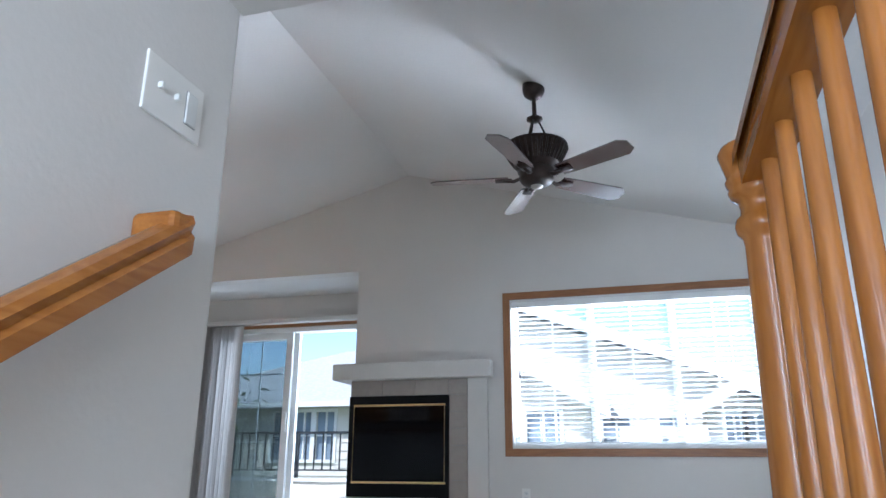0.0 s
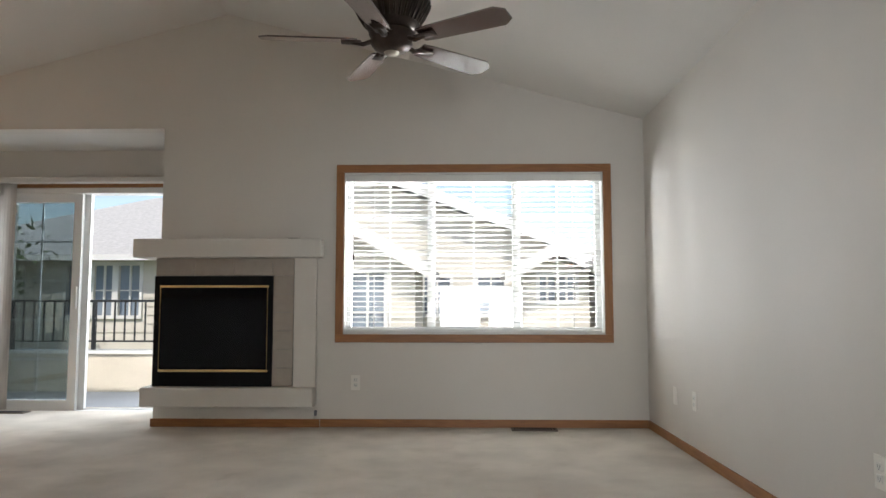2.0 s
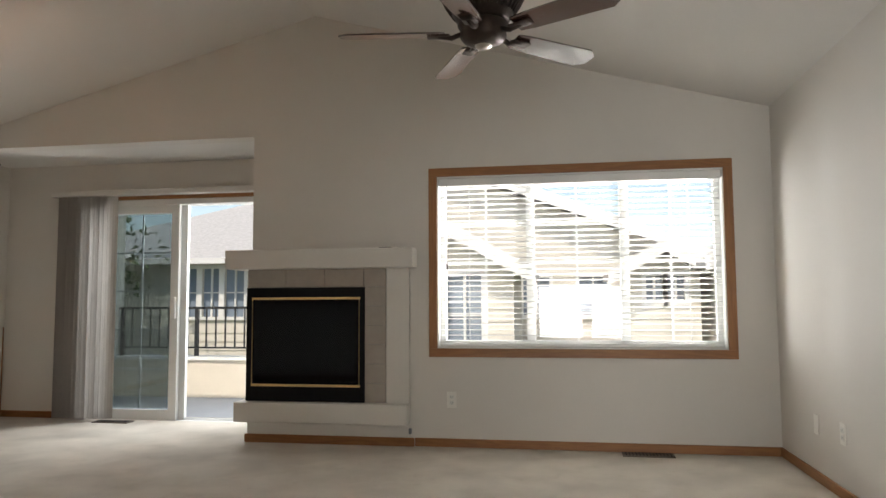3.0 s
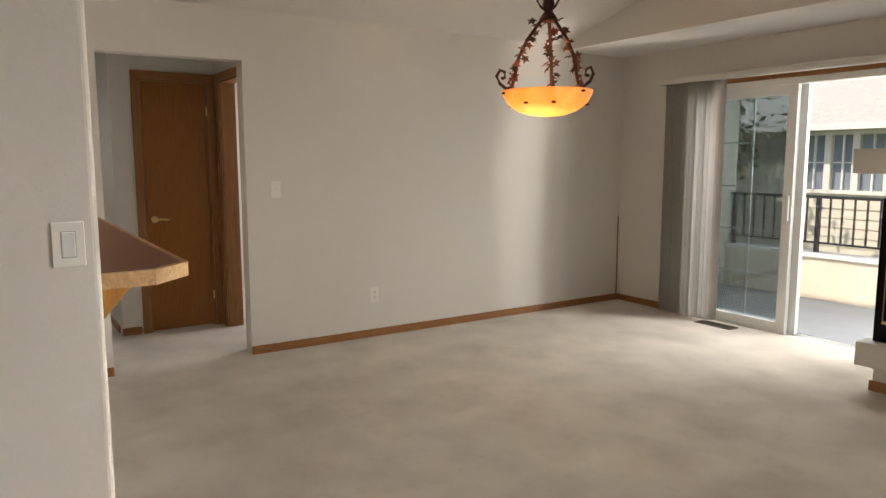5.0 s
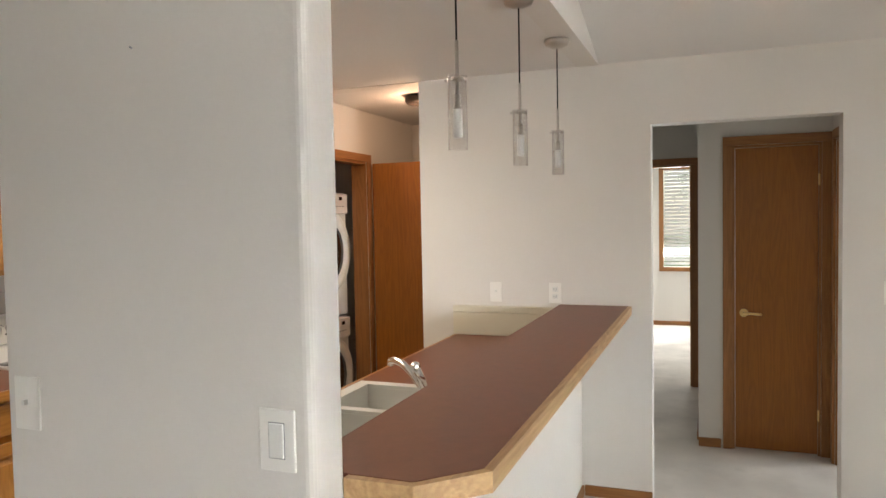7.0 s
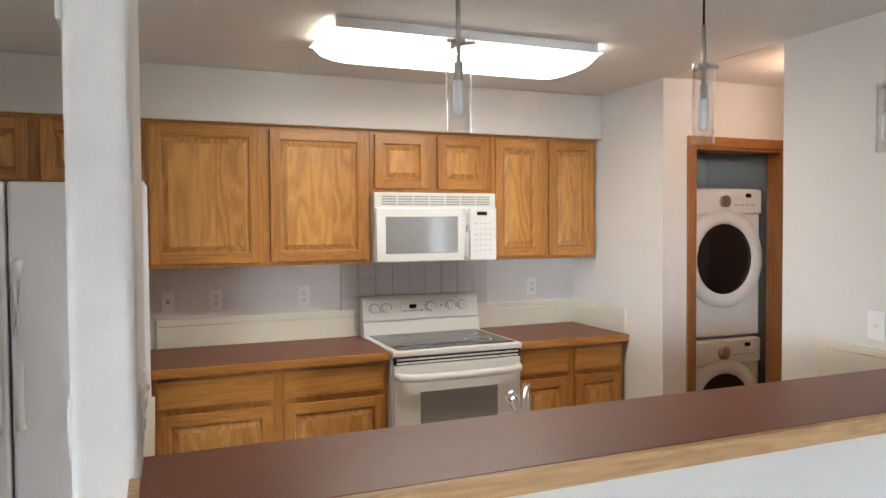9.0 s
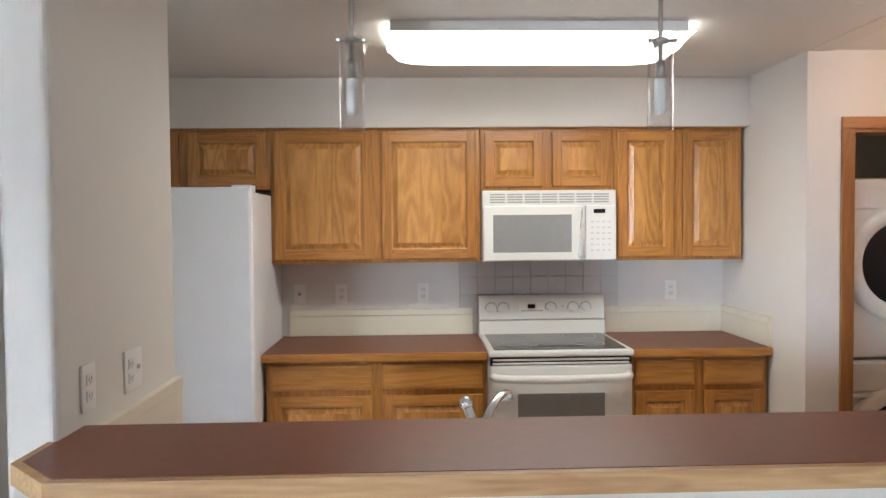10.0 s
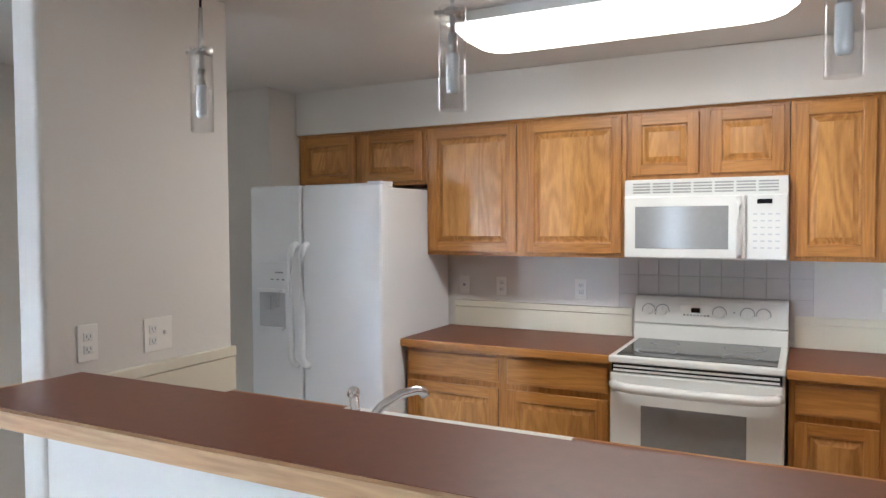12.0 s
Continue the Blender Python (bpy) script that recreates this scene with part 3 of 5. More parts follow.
low = [bm.verts.new((X0 + 0.022, p, q)) for p, q in prof]
high = [bm.verts.new((X1 - 0.022, p, q)) for p, q in prof]
low2 = [bm.verts.new((X0 + 0.022, p, q - 0.0016)) for p, q in prof]
high2 = [bm.verts.new((X1 - 0.022, p, q - 0.0016)) for p, q in prof]
for a, b in ((low, high), (low2, high2)):
    for i in range(4):
        bm.faces.new((a[i], a[i + 1], b[i + 1], b[i])).smooth = True
bm.faces.new((low[0], low2[0], high2[0], high[0])); bm.faces.new((low[4], high[4], high2[4], low2[4]))
slat = link("slat", bm, SLAT)
slat.parent = blind
NS = 29
for i in range(NS):
    s = slat if i == 0 else slat.copy()
    if i:
        scene.collection.objects.link(s)
    s.location = Vector((0, YW + 0.045, Z0 + 0.055 + (Z1 - Z0 - 0.14) * i / (NS - 1))) - blind.location
    s.location.x = -0.275
    s.rotation_euler = (radians(-3 + random.uniform(-1, 1)), 0, 0)
for x in (-0.5, 0.28, 1.05):
    bm = bmesh.new(); tube(bm, [(x, YW + 0.023, Z0 + 0.03), (x, YW + 0.023, Z1 - 0.06)], 0.0015, 5); tube(bm, [(x, YW + 0.067, Z0 + 0.03), (x, YW + 0.067, Z1 - 0.06)], 0.0015, 5)
    part("ladder_cord", bm, SLAT, blind)
bm = bmesh.new(); tube(bm, [(-0.66, YW + 0.008, Z1 - 0.06), (-0.66, YW + 0.008, 1.36)], 0.002, 5); lathe(bm, [(0.002, 1.37), (0.008, 1.34), (0.006, 1.31), (0.001, 1.305)], -0.66, YW + 0.008, 8)
part("pull_cord", bm, BRONZE, blind)

# sliding patio door
sl = thing("sliding_door", (-3.26, YA + 0.07, 0), "white vinyl sliding patio door with grilles, partly open", "door", kind="structure")
a, b, _, zt = SLD
bm = boxes((a, a + 0.05, YA + 0.002, YA + 0.148, 0.03, zt - 0.05), (b - 0.05, b, YA + 0.002, YA + 0.148, 0.03, zt - 0.05), (a, b, YA + 0.002, YA + 0.148, zt - 0.05, zt - 0.001), (a, b, YA + 0.002, YA + 0.16, 0.0, 0.03))
part("frame", bm, VINYL, sl)
bm = bmesh.new(); box(bm, a - 0.06, b + 0.06, YA - 0.016, YA, zt, zt + 0.06, 0.003)
part("casing", bm, TRIM_X, sl, "stained oak casing over the door")


def leaf(x0, x1, y, grille):
    bm = bmesh.new()
    st = 0.075
    for s in ((x0, x0 + st, y, y + 0.04, 0.03, zt - 0.05), (x1 - st, x1, y, y + 0.04, 0.03, zt - 0.05), (x0 + st, x1 - st, y, y + 0.04, zt - 0.05 - st, zt - 0.05), (x0 + st, x1 - st, y, y + 0.04, 0.03, 0.03 + st * 1.2)):
        box(bm, *s)
    lf = part("door_leaf", bm, VINYL, sl)
    p = part("pane", boxes((x0 + st, x1 - st, y + 0.018, y + 0.022, 0.03 + st * 1.2, zt - 0.05 - st)), TINTED, lf)
    p.visible_shadow = False
    if grille:
        bm = boxes(((x0 + x1) / 2 - 0.007, (x0 + x1) / 2 + 0.007, y + 0.023, y + 0.031, 0.12, zt - 0.125))
        for k in range(1, 5):
            z = 0.12 + (zt - 0.245) * k / 5
            box(bm, x0 + st, x1 - st, y + 0.024, y + 0.030, z - 0.007, z + 0.007)
        part("grille", bm, VINYL, lf)
    return lf


leaf(a + 0.05, -3.20, YA + 0.09, True)
lf = leaf(a + 0.12, -3.25, YA + 0.03, False)
bm = bmesh.new(); box(bm, -3.295, -3.265, YA + 0.008, YA + 0.03, 0.93, 1.13, 0.006)
part("handle", bm, VINYL, sl)
bm = boxes((-3.2, b - 0.05, YA + 0.10, YA + 0.12, 0.03, 0.05))
part("track", bm, CHROME, sl)

# vertical blind with valance
vb = thing("vertical_blind", (-4.15, YA - 0.08, 2.0), "off-white vertical vane blind drawn aside under its valance", "blind")
bm = bmesh.new(); box(bm, -4.46, -2.28, YA - 0.11, YA - 0.017, 2.052, 2.10, 0.005)
part("valance", bm, PLASTER, vb)
for i in range(12):
    x = -4.35 + 0.046 * i
    bm = bmesh.new()
    ang = radians(62 + random.uniform(-14, 14))
    pts = []
    for k in range(5):
        u = (k / 4 - 0.5) * 0.088
        c = 0.010 * (1 - (2 * k / 4 - 1) ** 2)
        pts.append((x + u * math.cos(ang) - c * math.sin(ang), YA - 0.078 + u * math.sin(ang) + c * math.cos(ang)))
    prism(bm, pts + [(p[0] - 0.0012, p[1] - 0.0008) for p in reversed(pts)], "z", 0.05, 2.048)
    part("vane", bm, CURTAIN, vb)


def slab_door(name, axis, at, u0, u1, face, label, z1=2.03):
    """A flush oak door in its frame. axis: the one it lies across; face: the side with the casing."""
    th = thing(name, (at, (u0 + u1) / 2, 0) if axis == "x" else ((u0 + u1) / 2, at, 0), label, "door", kind="structure")
    def s(p0, p1, q0, q1, z0, z1_):
        return (p0, p1, q0, q1, z0, z1_) if axis == "x" else (q0, q1, p0, p1, z0, z1_)
    f = face
    lo, hi = (at, at + 0.016) if f > 0 else (at - 0.016, at)
    for nm, spec in (("casing_side", s(lo, hi, u0 - 0.058, u0, 0, z1)), ("casing_side", s(lo, hi, u1, u1 + 0.058, 0, z1)), ("casing_top", s(lo, hi, u0 - 0.058, u1 + 0.058, z1, z1 + 0.058))):
        bm = bmesh.new(); box(bm, *spec, 0.003)
        part(nm, bm, TRIM_Z if nm == "casing_side" else (TRIM_Y if axis == "x" else TRIM_X), th)
    jl, jh = (at - 0.119, at - 0.001) if f > 0 else (at + 0.001, at + 0.119)
    bm = boxes(s(jl, jh, u0 - 0.001, u0 + 0.016, 0, z1 - 0.016), s(jl, jh, u1 - 0.016, u1 + 0.001, 0, z1 - 0.016), s(jl, jh, u0, u1, z1 - 0.016, z1 + 0.001))
    part("jamb", bm, TRIM_Z, th)
    return th


d1 = slab_door("door_1", "x", XH, 2.37, 2.89, 1, "closed flush oak closet door with brass lever")
lf = part("door_leaf", boxes((XH - 0.045, XH - 0.008, 2.389, 2.871, 0.045, 2.011)), DOOR_OAK, d1)
bm = bmesh.new()
tube(bm, [(XH - 0.008, 2.44, 0.94), (XH + 0.004, 2.44, 0.94)], 0.027, 14); tube(bm, [(XH, 2.44, 0.94), (XH + 0.045, 2.44, 0.94)], 0.009)
tube(bm, [(XH + 0.045, 2.43, 0.94), (XH + 0.048, 2.48, 0.942), (XH + 0.042, 2.545, 0.936)], 0.0085)
part("lever", bm, BRASS, lf, "polished brass lever handle")
bm = bmesh.new(); box(bm, XH - 0.008, XH + 0.004, 2.87, 2.88, 0.26, 0.33); box(bm, XH - 0.008, XH + 0.004, 2.87, 2.88, 1.76, 1.83)
part("hinge", bm, BRASS, d1)
slab_door("door_2", "y", 2.95, -5.93, -5.2, -1, "open oak-cased doorway to a bright side room")
slab_door("door_3", "x", -7.75, 1.25, 2.08, 1, "open oak-cased doorway to the bedroom")
d4 = slab_door("door_4", "y", -0.205, -5.90, -5.205, 1, "oak-cased laundry closet with its door swung open")
bm = bmesh.new(); box(bm, -5.965, -5.93, -0.17, 0.53, 0.045, 2.02, 0.002)
part("door_leaf", bm, DOOR_OAK, d4)

bw = thing("window_2", (-11.38, 2.06, 0.85), "bedroom window with oak casing and white blind", "window", kind="structure")
for spec in ((-11.38, -11.362, 1.56, 2.56, 2.2, 2.26), (-11.38, -11.362, 1.56, 2.56, 0.79, 0.85), (-11.38, -11.362, 1.56, 1.62, 0.85, 2.2), (-11.38, -11.362, 2.5, 2.56, 0.85, 2.2)):
    bm = bmesh.new(); box(bm, *spec, 0.003); part("casing", bm, TRIM_Z, bw)
for i in range(27):
    z = 0.88 + 0.05 * i
    bm = bmesh.new(); prism(bm, [(-11.428, z), (-11.402, z + 0.04), (-11.400, z + 0.04), (-11.426, z)], "y", 1.63, 2.49)
    part("slat", bm, SLAT, bw)
p = part("pane", boxes((-11.47, -11.465, 1.62, 2.5, 0.85, 2.2)), GLASS, bw); p.visible_shadow = False

# ---- stair rail ----
NX, NY = 0.563, 0.765
guard = thing("stair_guard_rail", (NX, NY, 0), "glossy oak guard rail with turned newel and balusters", "railing")
bm = bmesh.new()
lathe(bm, [(0.0008, 0), (0.0368, 0), (0.0368, 0.02), (0.0352, 0.3), (0.0320, 0.6), (0.0272, 0.895), (0.0288, 0.905), (0.0352, 0.912), (0.0376, 0.922), (0.0352, 0.932), (0.0288, 0.938), (0.0272, 0.948),
           (0.0296, 0.960), (0.0384, 0.966), (0.0416, 0.974), (0.0392, 0.980), (0.0424, 0.985), (0.0440, 0.991), (0.0416, 0.995), (0.0416, 1.001), (0.0472, 1.022), (0.0504, 1.034), (0.0464, 1.042), (0.0240, 1.046), (0.0008, 1.047)], NX, NY, 28)
part("newel_post", bm, RAIL_Z, guard)
bm = bmesh.new()
prism(bm, [(NX - 0.026, 0.976), (NX - 0.029, 1.03), (NX - 0.034, 1.006), (NX - 0.034, 1.022), (NX - 0.024, 1.036), (NX, 1.042), (NX + 0.024, 1.036), (NX + 0.034, 1.022), (NX + 0.034, 1.006), (NX + 0.029, 1.03), (NX + 0.026, 0.976)], "y", -2.6, NY - 0.02)
part("handrail", bm, RAIL_Y, guard)
for i in range(29):
    y = NY - 0.105 - 0.108 * i
    bm = bmesh.new()
    box(bm, NX - 0.016, NX + 0.016, y - 0.016, y + 0.016, 0.0, 0.18, 0.002)
    lathe(bm, [(0.013, 0.18), (0.017, 0.19), (0.012, 0.2), (0.017, 0.24), (0.016, 0.4), (0.013, 0.7), (0.0105, 0.978)], NX, y, 14)
    part("baluster", bm, RAIL_Z, guard)
wr = thing("wall_handrail", (-0.355, 0.5, 0.75), "oak wall handrail on small brass brackets", "handrail")
bm = bmesh.new()
prof = [(-0.03, -0.035), (0.03, -0.035), (0.032, -0.005), (0.024, 0.004), (0.03, 0.02), (0.024, 0.034), (0, 0.04), (-0.024, 0.034), (-0.03, 0.02), (-0.024, 0.004), (-0.032, -0.005)]
lo, hi = [bm.verts.new((-0.352 + p, -1.9, -0.833 + q)) for p, q in prof], [bm.verts.new((-0.352 + p, 0.70, 0.965 + q)) for p, q in prof]
n = len(prof)
bm.faces.new(lo); bm.faces.new(hi)
for i in range(n):
    bm.faces.new((lo[i], lo[(i + 1) % n], hi[(i + 1) % n], hi[i]))
part("rail", bm, RAIL_Y, wr)
bm = bmesh.new(); box(bm, -0.413, -0.325, 0.65, 0.705, 0.945, 0.997, 0.012)
part("return", bm, RAIL_Y, wr)
for y in (-1.0, -0.2, 0.36):
    z = 0.965 + (y - 0.70) * 0.6916
    bm = bmesh.new(); tube(bm, [(-0.413, y, z - 0.075), (-0.37, y, z - 0.072), (-0.352, y, z - 0.035)], 0.006); tube(bm, [(-0.413, y, z - 0.075), (-0.405, y, z - 0.075)], 0.02, 12)
    part("bracket", bm, BRASS, wr)


# ---- plates ----
def plate(name, axis, at, u, z, face, gangs, label, kinds, w=None):
    """A wall plate on an x or y wall, its face towards +1 or -1."""
    w = w or 0.07 + 0.047 * (gangs - 1)
    h = 0.115
    th = thing(name, (at, u, z) if axis == "x" else (u, at, z), label, "outlet" if "outlet" in name else "switch")
    def s(d0, d1, u0, u1, z0, z1, bv=0.0):
        lo, hi = sorted((at + face * d0, at + face * d1))
        return (lo, hi, u0, u1, z0, z1, bv) if axis == "x" else (u0, u1, lo, hi, z0, z1, bv)
    bm = bmesh.new(); box(bm, *s(0, 0.006, u - w / 2, u + w / 2, z - h / 2, z + h / 2, 0.002))
    part("cover_plate", bm, PLATE, th)
    for g, kind in enumerate(kinds):
        c = u + (g - (gangs - 1) / 2) * 0.046
        if kind == "outlet":
            for dz in (-0.02, 0.02):
                bm = bmesh.new(); box(bm, *s(0.005, 0.009, c - 0.017, c + 0.017, z + dz - 0.014, z + dz + 0.014, 0.002))
                o = part("receptacle", bm, WHITE, th)
                part("slots", boxes(s(0.0088, 0.0094, c - 0.008, c - 0.005, z + dz - 0.004, z + dz + 0.006), s(0.0088, 0.0094, c + 0.005, c + 0.008, z + dz - 0.004, z + dz + 0.006), s(0.0088, 0.0094, c - 0.002, c + 0.002, z + dz - 0.010, z + dz - 0.006)), GREY, o)
        elif kind == "rocker":
            bm = bmesh.new(); box(bm, *s(0.004, 0.0066, c - 0.0175, c + 0.0175, z - 0.034, z + 0.034))
            part("rocker_frame", bm, PALEGREY, th)
            bm = bmesh.new(); box(bm, *s(0.005, 0.010, c - 0.0155, c + 0.0155, z - 0.032, z + 0.032, 0.002))
            part("rocker", bm, WHITE, th)
        elif kind == "toggle":
            bm = bmesh.new(); box(bm, *s(0.005, 0.016, c - 0.004, c + 0.004, z - 0.003, z + 0.009, 0.0015))
            part("toggle", bm, WHITE, th)
        elif kind == "jack":
            bm = bmesh.new(); box(bm, *s(0.005, 0.009, c - 0.008, c + 0.008, z - 0.008, z + 0.008))
            part("jack", bm, GREY, th)
    return th


plate("triple_switch", "x", -0.413, 0.715, 1.24, 1, 3, "white three-gang switch plate on the stair wall", ["toggle", "toggle", "rocker"])
plate("wall_switch", "x", -2.164, 1.499, 1.199, 1, 1, "white rocker dimmer on the stub wall", ["rocker"], 0.076)
plate("wall_switch", "x", -2.164, 0.87, 1.22, 1, 1, "white toggle switch near the stub wall's far end", ["toggle"])
plate("wall_switch", "x", XL, 3.05, 1.2, 1, 1, "white toggle switch beside the hall opening", ["toggle"])
plate("wall_outlet", "x", XL, 3.815, 0.367, 1, 1, "white duplex outlet low on the dining wall", ["outlet"])
plate("wall_outlet", "x", XL, 1.425, 1.167, 1, 1, "white duplex outlet above the bar", ["outlet"])
plate("wall_switch", "x", XL, 1.08, 1.167, 1, 1, "white switch plate above the counter end", ["toggle"])
plate("wall_outlet", "y", YW, -0.63, 0.37, -1, 1, "white duplex outlet under the window wall", ["outlet"])
plate("wall_outlet", "x", XR, 4.66, 0.375, -1, 1, "white duplex outlet on the side wall", ["outlet"])
plate("blank_plate", "x", XR, 5.05, 0.36, -1, 1, "white cable plate on the side wall", [])
plate("wall_outlet", "x", XR, 2.75, 0.39, -1, 1, "white duplex outlet near the stair end", ["outlet"])
plate("wall_outlet", "x", -2.282, 1.43, 1.19, -1, 1, "white duplex outlet above the bar top", ["outlet"])
plate("double_switch", "x", -2.282, 1.16, 1.18, -1, 2, "white two-gang switch and outlet plate", ["toggle", "outlet"])
plate("wall_outlet", "y", YK, -2.623, 1.171, 1, 1, "white duplex outlet on the backsplash", ["outlet"])
plate("wall_outlet", "y", YK, -3.12, 1.171, 1, 1, "white duplex outlet on the backsplash", ["outlet"])
plate("wall_outlet", "y", YK, -4.65, 1.171, 1, 1, "white duplex outlet on the backsplash", ["outlet"])
plate("phone_outlet", "y", YK, -2.37, 1.171, 1, 1, "white phone jack plate beside the fridge", ["jack"])

nl = thing("wall_nail", (-2.164, 1.19, 1.94), "small dark nail in the stub wall", "nail")
bm = bmesh.new(); tube(bm, [(-2.164, 1.19, 1.94), (-2.158, 1.19, 1.942)], 0.002, 6); part("shank", bm, GREY, nl)
cm = thing("door_chime", (-2.164, 1.18, 2.04), "white plastic door chime box high on the stub wall", "chime")
bm = bmesh.new(); box(bm, -2.164, -2.12, 1.10, 1.26, 2.04, 2.26, 0.006); part("case", bm, PLATE, cm)
part("grille_slot", boxes(*[(-2.1215, -2.1192, 1.12, 1.24, 2.08 + 0.02 * k, 2.086 + 0.02 * k) for k in range(7)]), GREY, cm)

# floor registers and a left-over cord cover
for x, y, lab in ((0.72, 5.62, "brown floor register under the window"), (-3.74, 6.36, "brown floor register before the sliding door")):
    v = thing("floor_register", (x, y, FL), lab, "vent")
    bm = bmesh.new(); box(bm, x - 0.17, x + 0.17, y - 0.06, y + 0.06, FL, FL + 0.008, 0.002); part("rim", bm, VENT, v)
    for k in range(14):
        part("fin", boxes((x - 0.15 + 0.0225 * k, x - 0.142 + 0.0225 * k, y - 0.045, y + 0.045, FL + 0.008, FL + 0.011)), BLACK, v)
st = thing("corner_strip", (XL + 0.02, YA - 0.02, 0.085), "thin brown strip standing in the dining corner", "trim")
bm = bmesh.new(); box(bm, XL + 0.002, XL + 0.010, YA - 0.022, YA - 0.014, 0.085, 0.86, 0.001); part("strip", bm, TRIM_Z, st)

# ---- fireplace ----
fp = thing("fireplace", (-1.55, YW, 0), "gas fireplace with plaster mantel, tile surround and black glass front", "fireplace")
FY = YW - 0.04
bm = boxes((-0.985 - 0.12, -0.935, FY, YW, 0.33, 1.325))
part("side_pier", bm, PLASTER, fp)
bm = bmesh.new(); box(bm, -2.33, -0.885, FY - 0.10, YW, 1.325, 1.468, 0.008)
box(bm, -2.33, -2.171, YW, YW + 0.25, 1.325, 1.468, 0.008)
part("mantel", bm, PLASTER, fp)
bm = bmesh.new(); box(bm, -2.25, -0.935, FY - 0.085, YW, 0.195, 0.34, 0.008)
box(bm, -2.25, -2.171, YW, YW + 0.4, 0.195, 0.34, 0.008)
part("hearth", bm, PLASTER, fp)
part("plinth", boxes((-2.185, -0.945, FY + 0.02, YW, 0.0, 0.195)), PLASTER, fp)
bm = bmesh.new(); box(bm, -2.2, -0.90, FY + 0.006, FY + 0.02, FL, FL + 0.062, 0.003)
part("baseboard", bm, TRIM_X, fp)
part("firebox", boxes((-2.19, -1.27, FY - 0.005, YW, 0.342, 1.185)), BLACK, fp)
part("firebox_side", boxes((-2.19, -2.171, YW, YW + 0.55, 0.342, 1.185)), BLACK, fp)
bm = bmesh.new(); box(bm, -2.13, -1.315, FY - 0.012, FY - 0.004, 0.475, 1.09, 0.002)
part("glass_front", bm, FIREGLASS, fp)
for z in (1.095, 0.452):
    bm = bmesh.new(); box(bm, -2.145, -1.30, FY - 0.018, FY - 0.004, z, z + 0.018, 0.004)
    part("brass_bar", bm, BRASS, fp, "polished brass trim bar")
for x in (-2.142, -1.309):
    part("side_bead", boxes((x - 0.0012, x + 0.0012, FY - 0.014, FY - 0.004, 0.47, 1.095)), BRASS, fp)
part("tile_backing", boxes((-2.185, -1.105, FY + 0.012, YW, 1.187, 1.323), (-1.268, -1.107, FY + 0.012, YW, 0.342, 1.187)), PALEGREY, fp)
x = -2.185
while x < -1.11:
    x1 = min(x + 0.303, -1.107)
    bm = bmesh.new(); box(bm, x + 0.0015, x1 - 0.0015, FY - 0.002, FY + 0.012, 1.1885, 1.3225, 0.002); part("tile", bm, TILE, fp)
    x = x1
for k in range(6):
    z = 0.343 + 0.1407 * k
    bm = bmesh.new(); box(bm, -1.267, -1.109, FY - 0.002, FY + 0.012, z + 0.0015, z + 0.139, 0.002); part("tile", bm, TILE, fp)
bm = bmesh.new(); box(bm, -0.945, -0.925, FY + 0.02, FY + 0.05, 0.12, 0.16, 0.004); part("gas_key_cover", bm, GREY, fp)
sc = thing("mantel_scrap", (-1.1, YW - 0.06, 1.468), "small dark object lying on the mantel shelf", "object")
bm = bmesh.new(); box(bm, -1.15, -1.06, YW - 0.08, YW - 0.03, 1.468, 1.476, 0.002); part("body", bm, BLACK, sc)

# ---- ceiling fan ----
FX, FYY = -0.165, 3.68
FZ = vault(FX)
fan = thing("ceiling_fan", (FX, FYY, FZ), "dark bronze ceiling fan with five brown blades at rest", "fan")
bm = bmesh.new(); lathe(bm, [(0.001, FZ + 0.02), (0.068, FZ + 0.02), (0.07, FZ - 0.03), (0.06, FZ - 0.06), (0.03, FZ - 0.085), (0.001, FZ - 0.088)], FX, FYY)
part("canopy", bm, BRONZE, fan)
bm = bmesh.new(); tube(bm, [(FX, FYY, FZ - 0.08), (FX, FYY, 2.66)], 0.014, 12)
part("downrod", bm, BRONZE, fan)
bm = bmesh.new(); lathe(bm, [(0.001, 2.672), (0.03, 2.67), (0.05, 2.66), (0.05, 2.65), (0.02, 2.64), (0.001, 2.638)], FX, FYY)
part("collar", bm, BRONZE, fan)
for k in range(3):
    an = radians(20 + 120 * k)
    bm = bmesh.new(); tube(bm, [(FX + 0.02 * math.cos(an), FYY + 0.02 * math.sin(an), 2.655), (FX + 0.10 * math.cos(an), FYY + 0.10 * math.sin(an), 2.47)], 0.007)
    part("hanger_rod", bm, BRONZE, fan)
bm = bmesh.new(); lathe(bm, [(0.001, 2.475), (0.175, 2.478), (0.195, 2.468), (0.195, 2.452), (0.182, 2.44), (0.165, 2.40), (0.135, 2.35), (0.12, 2.32), (0.10, 2.31), (0.001, 2.31)], FX, FYY, 36)
part("motor_bowl", bm, BRONZE, fan)
bm = bmesh.new()
for k in range(36):
    an = 2 * math.pi * k / 36
    c, s_ = math.cos(an), math.sin(an)
    tube(bm, [(FX + 0.194 * c, FYY + 0.194 * s_, 2.45), (FX + 0.170 * c, FYY + 0.170 * s_, 2.40), (FX + 0.138 * c, FYY + 0.138 * s_, 2.35)], 0.006, 5)
part("fluting", bm, BRONZE, fan)
bm = bmesh.new(); lathe(bm, [(0.10, 2.315), (0.115, 2.30), (0.10, 2.27), (0.105, 2.25), (0.085, 2.225), (0.05, 2.21), (0.001, 2.208)], FX, FYY, 28)
part("hub", bm, BRONZE, fan)
bm = bmesh.new(); lathe(bm, [(0.04, 2.212), (0.03, 2.198), (0.001, 2.195)], FX, FYY, 18)
part("bottom_cap", bm, NICKEL, fan)
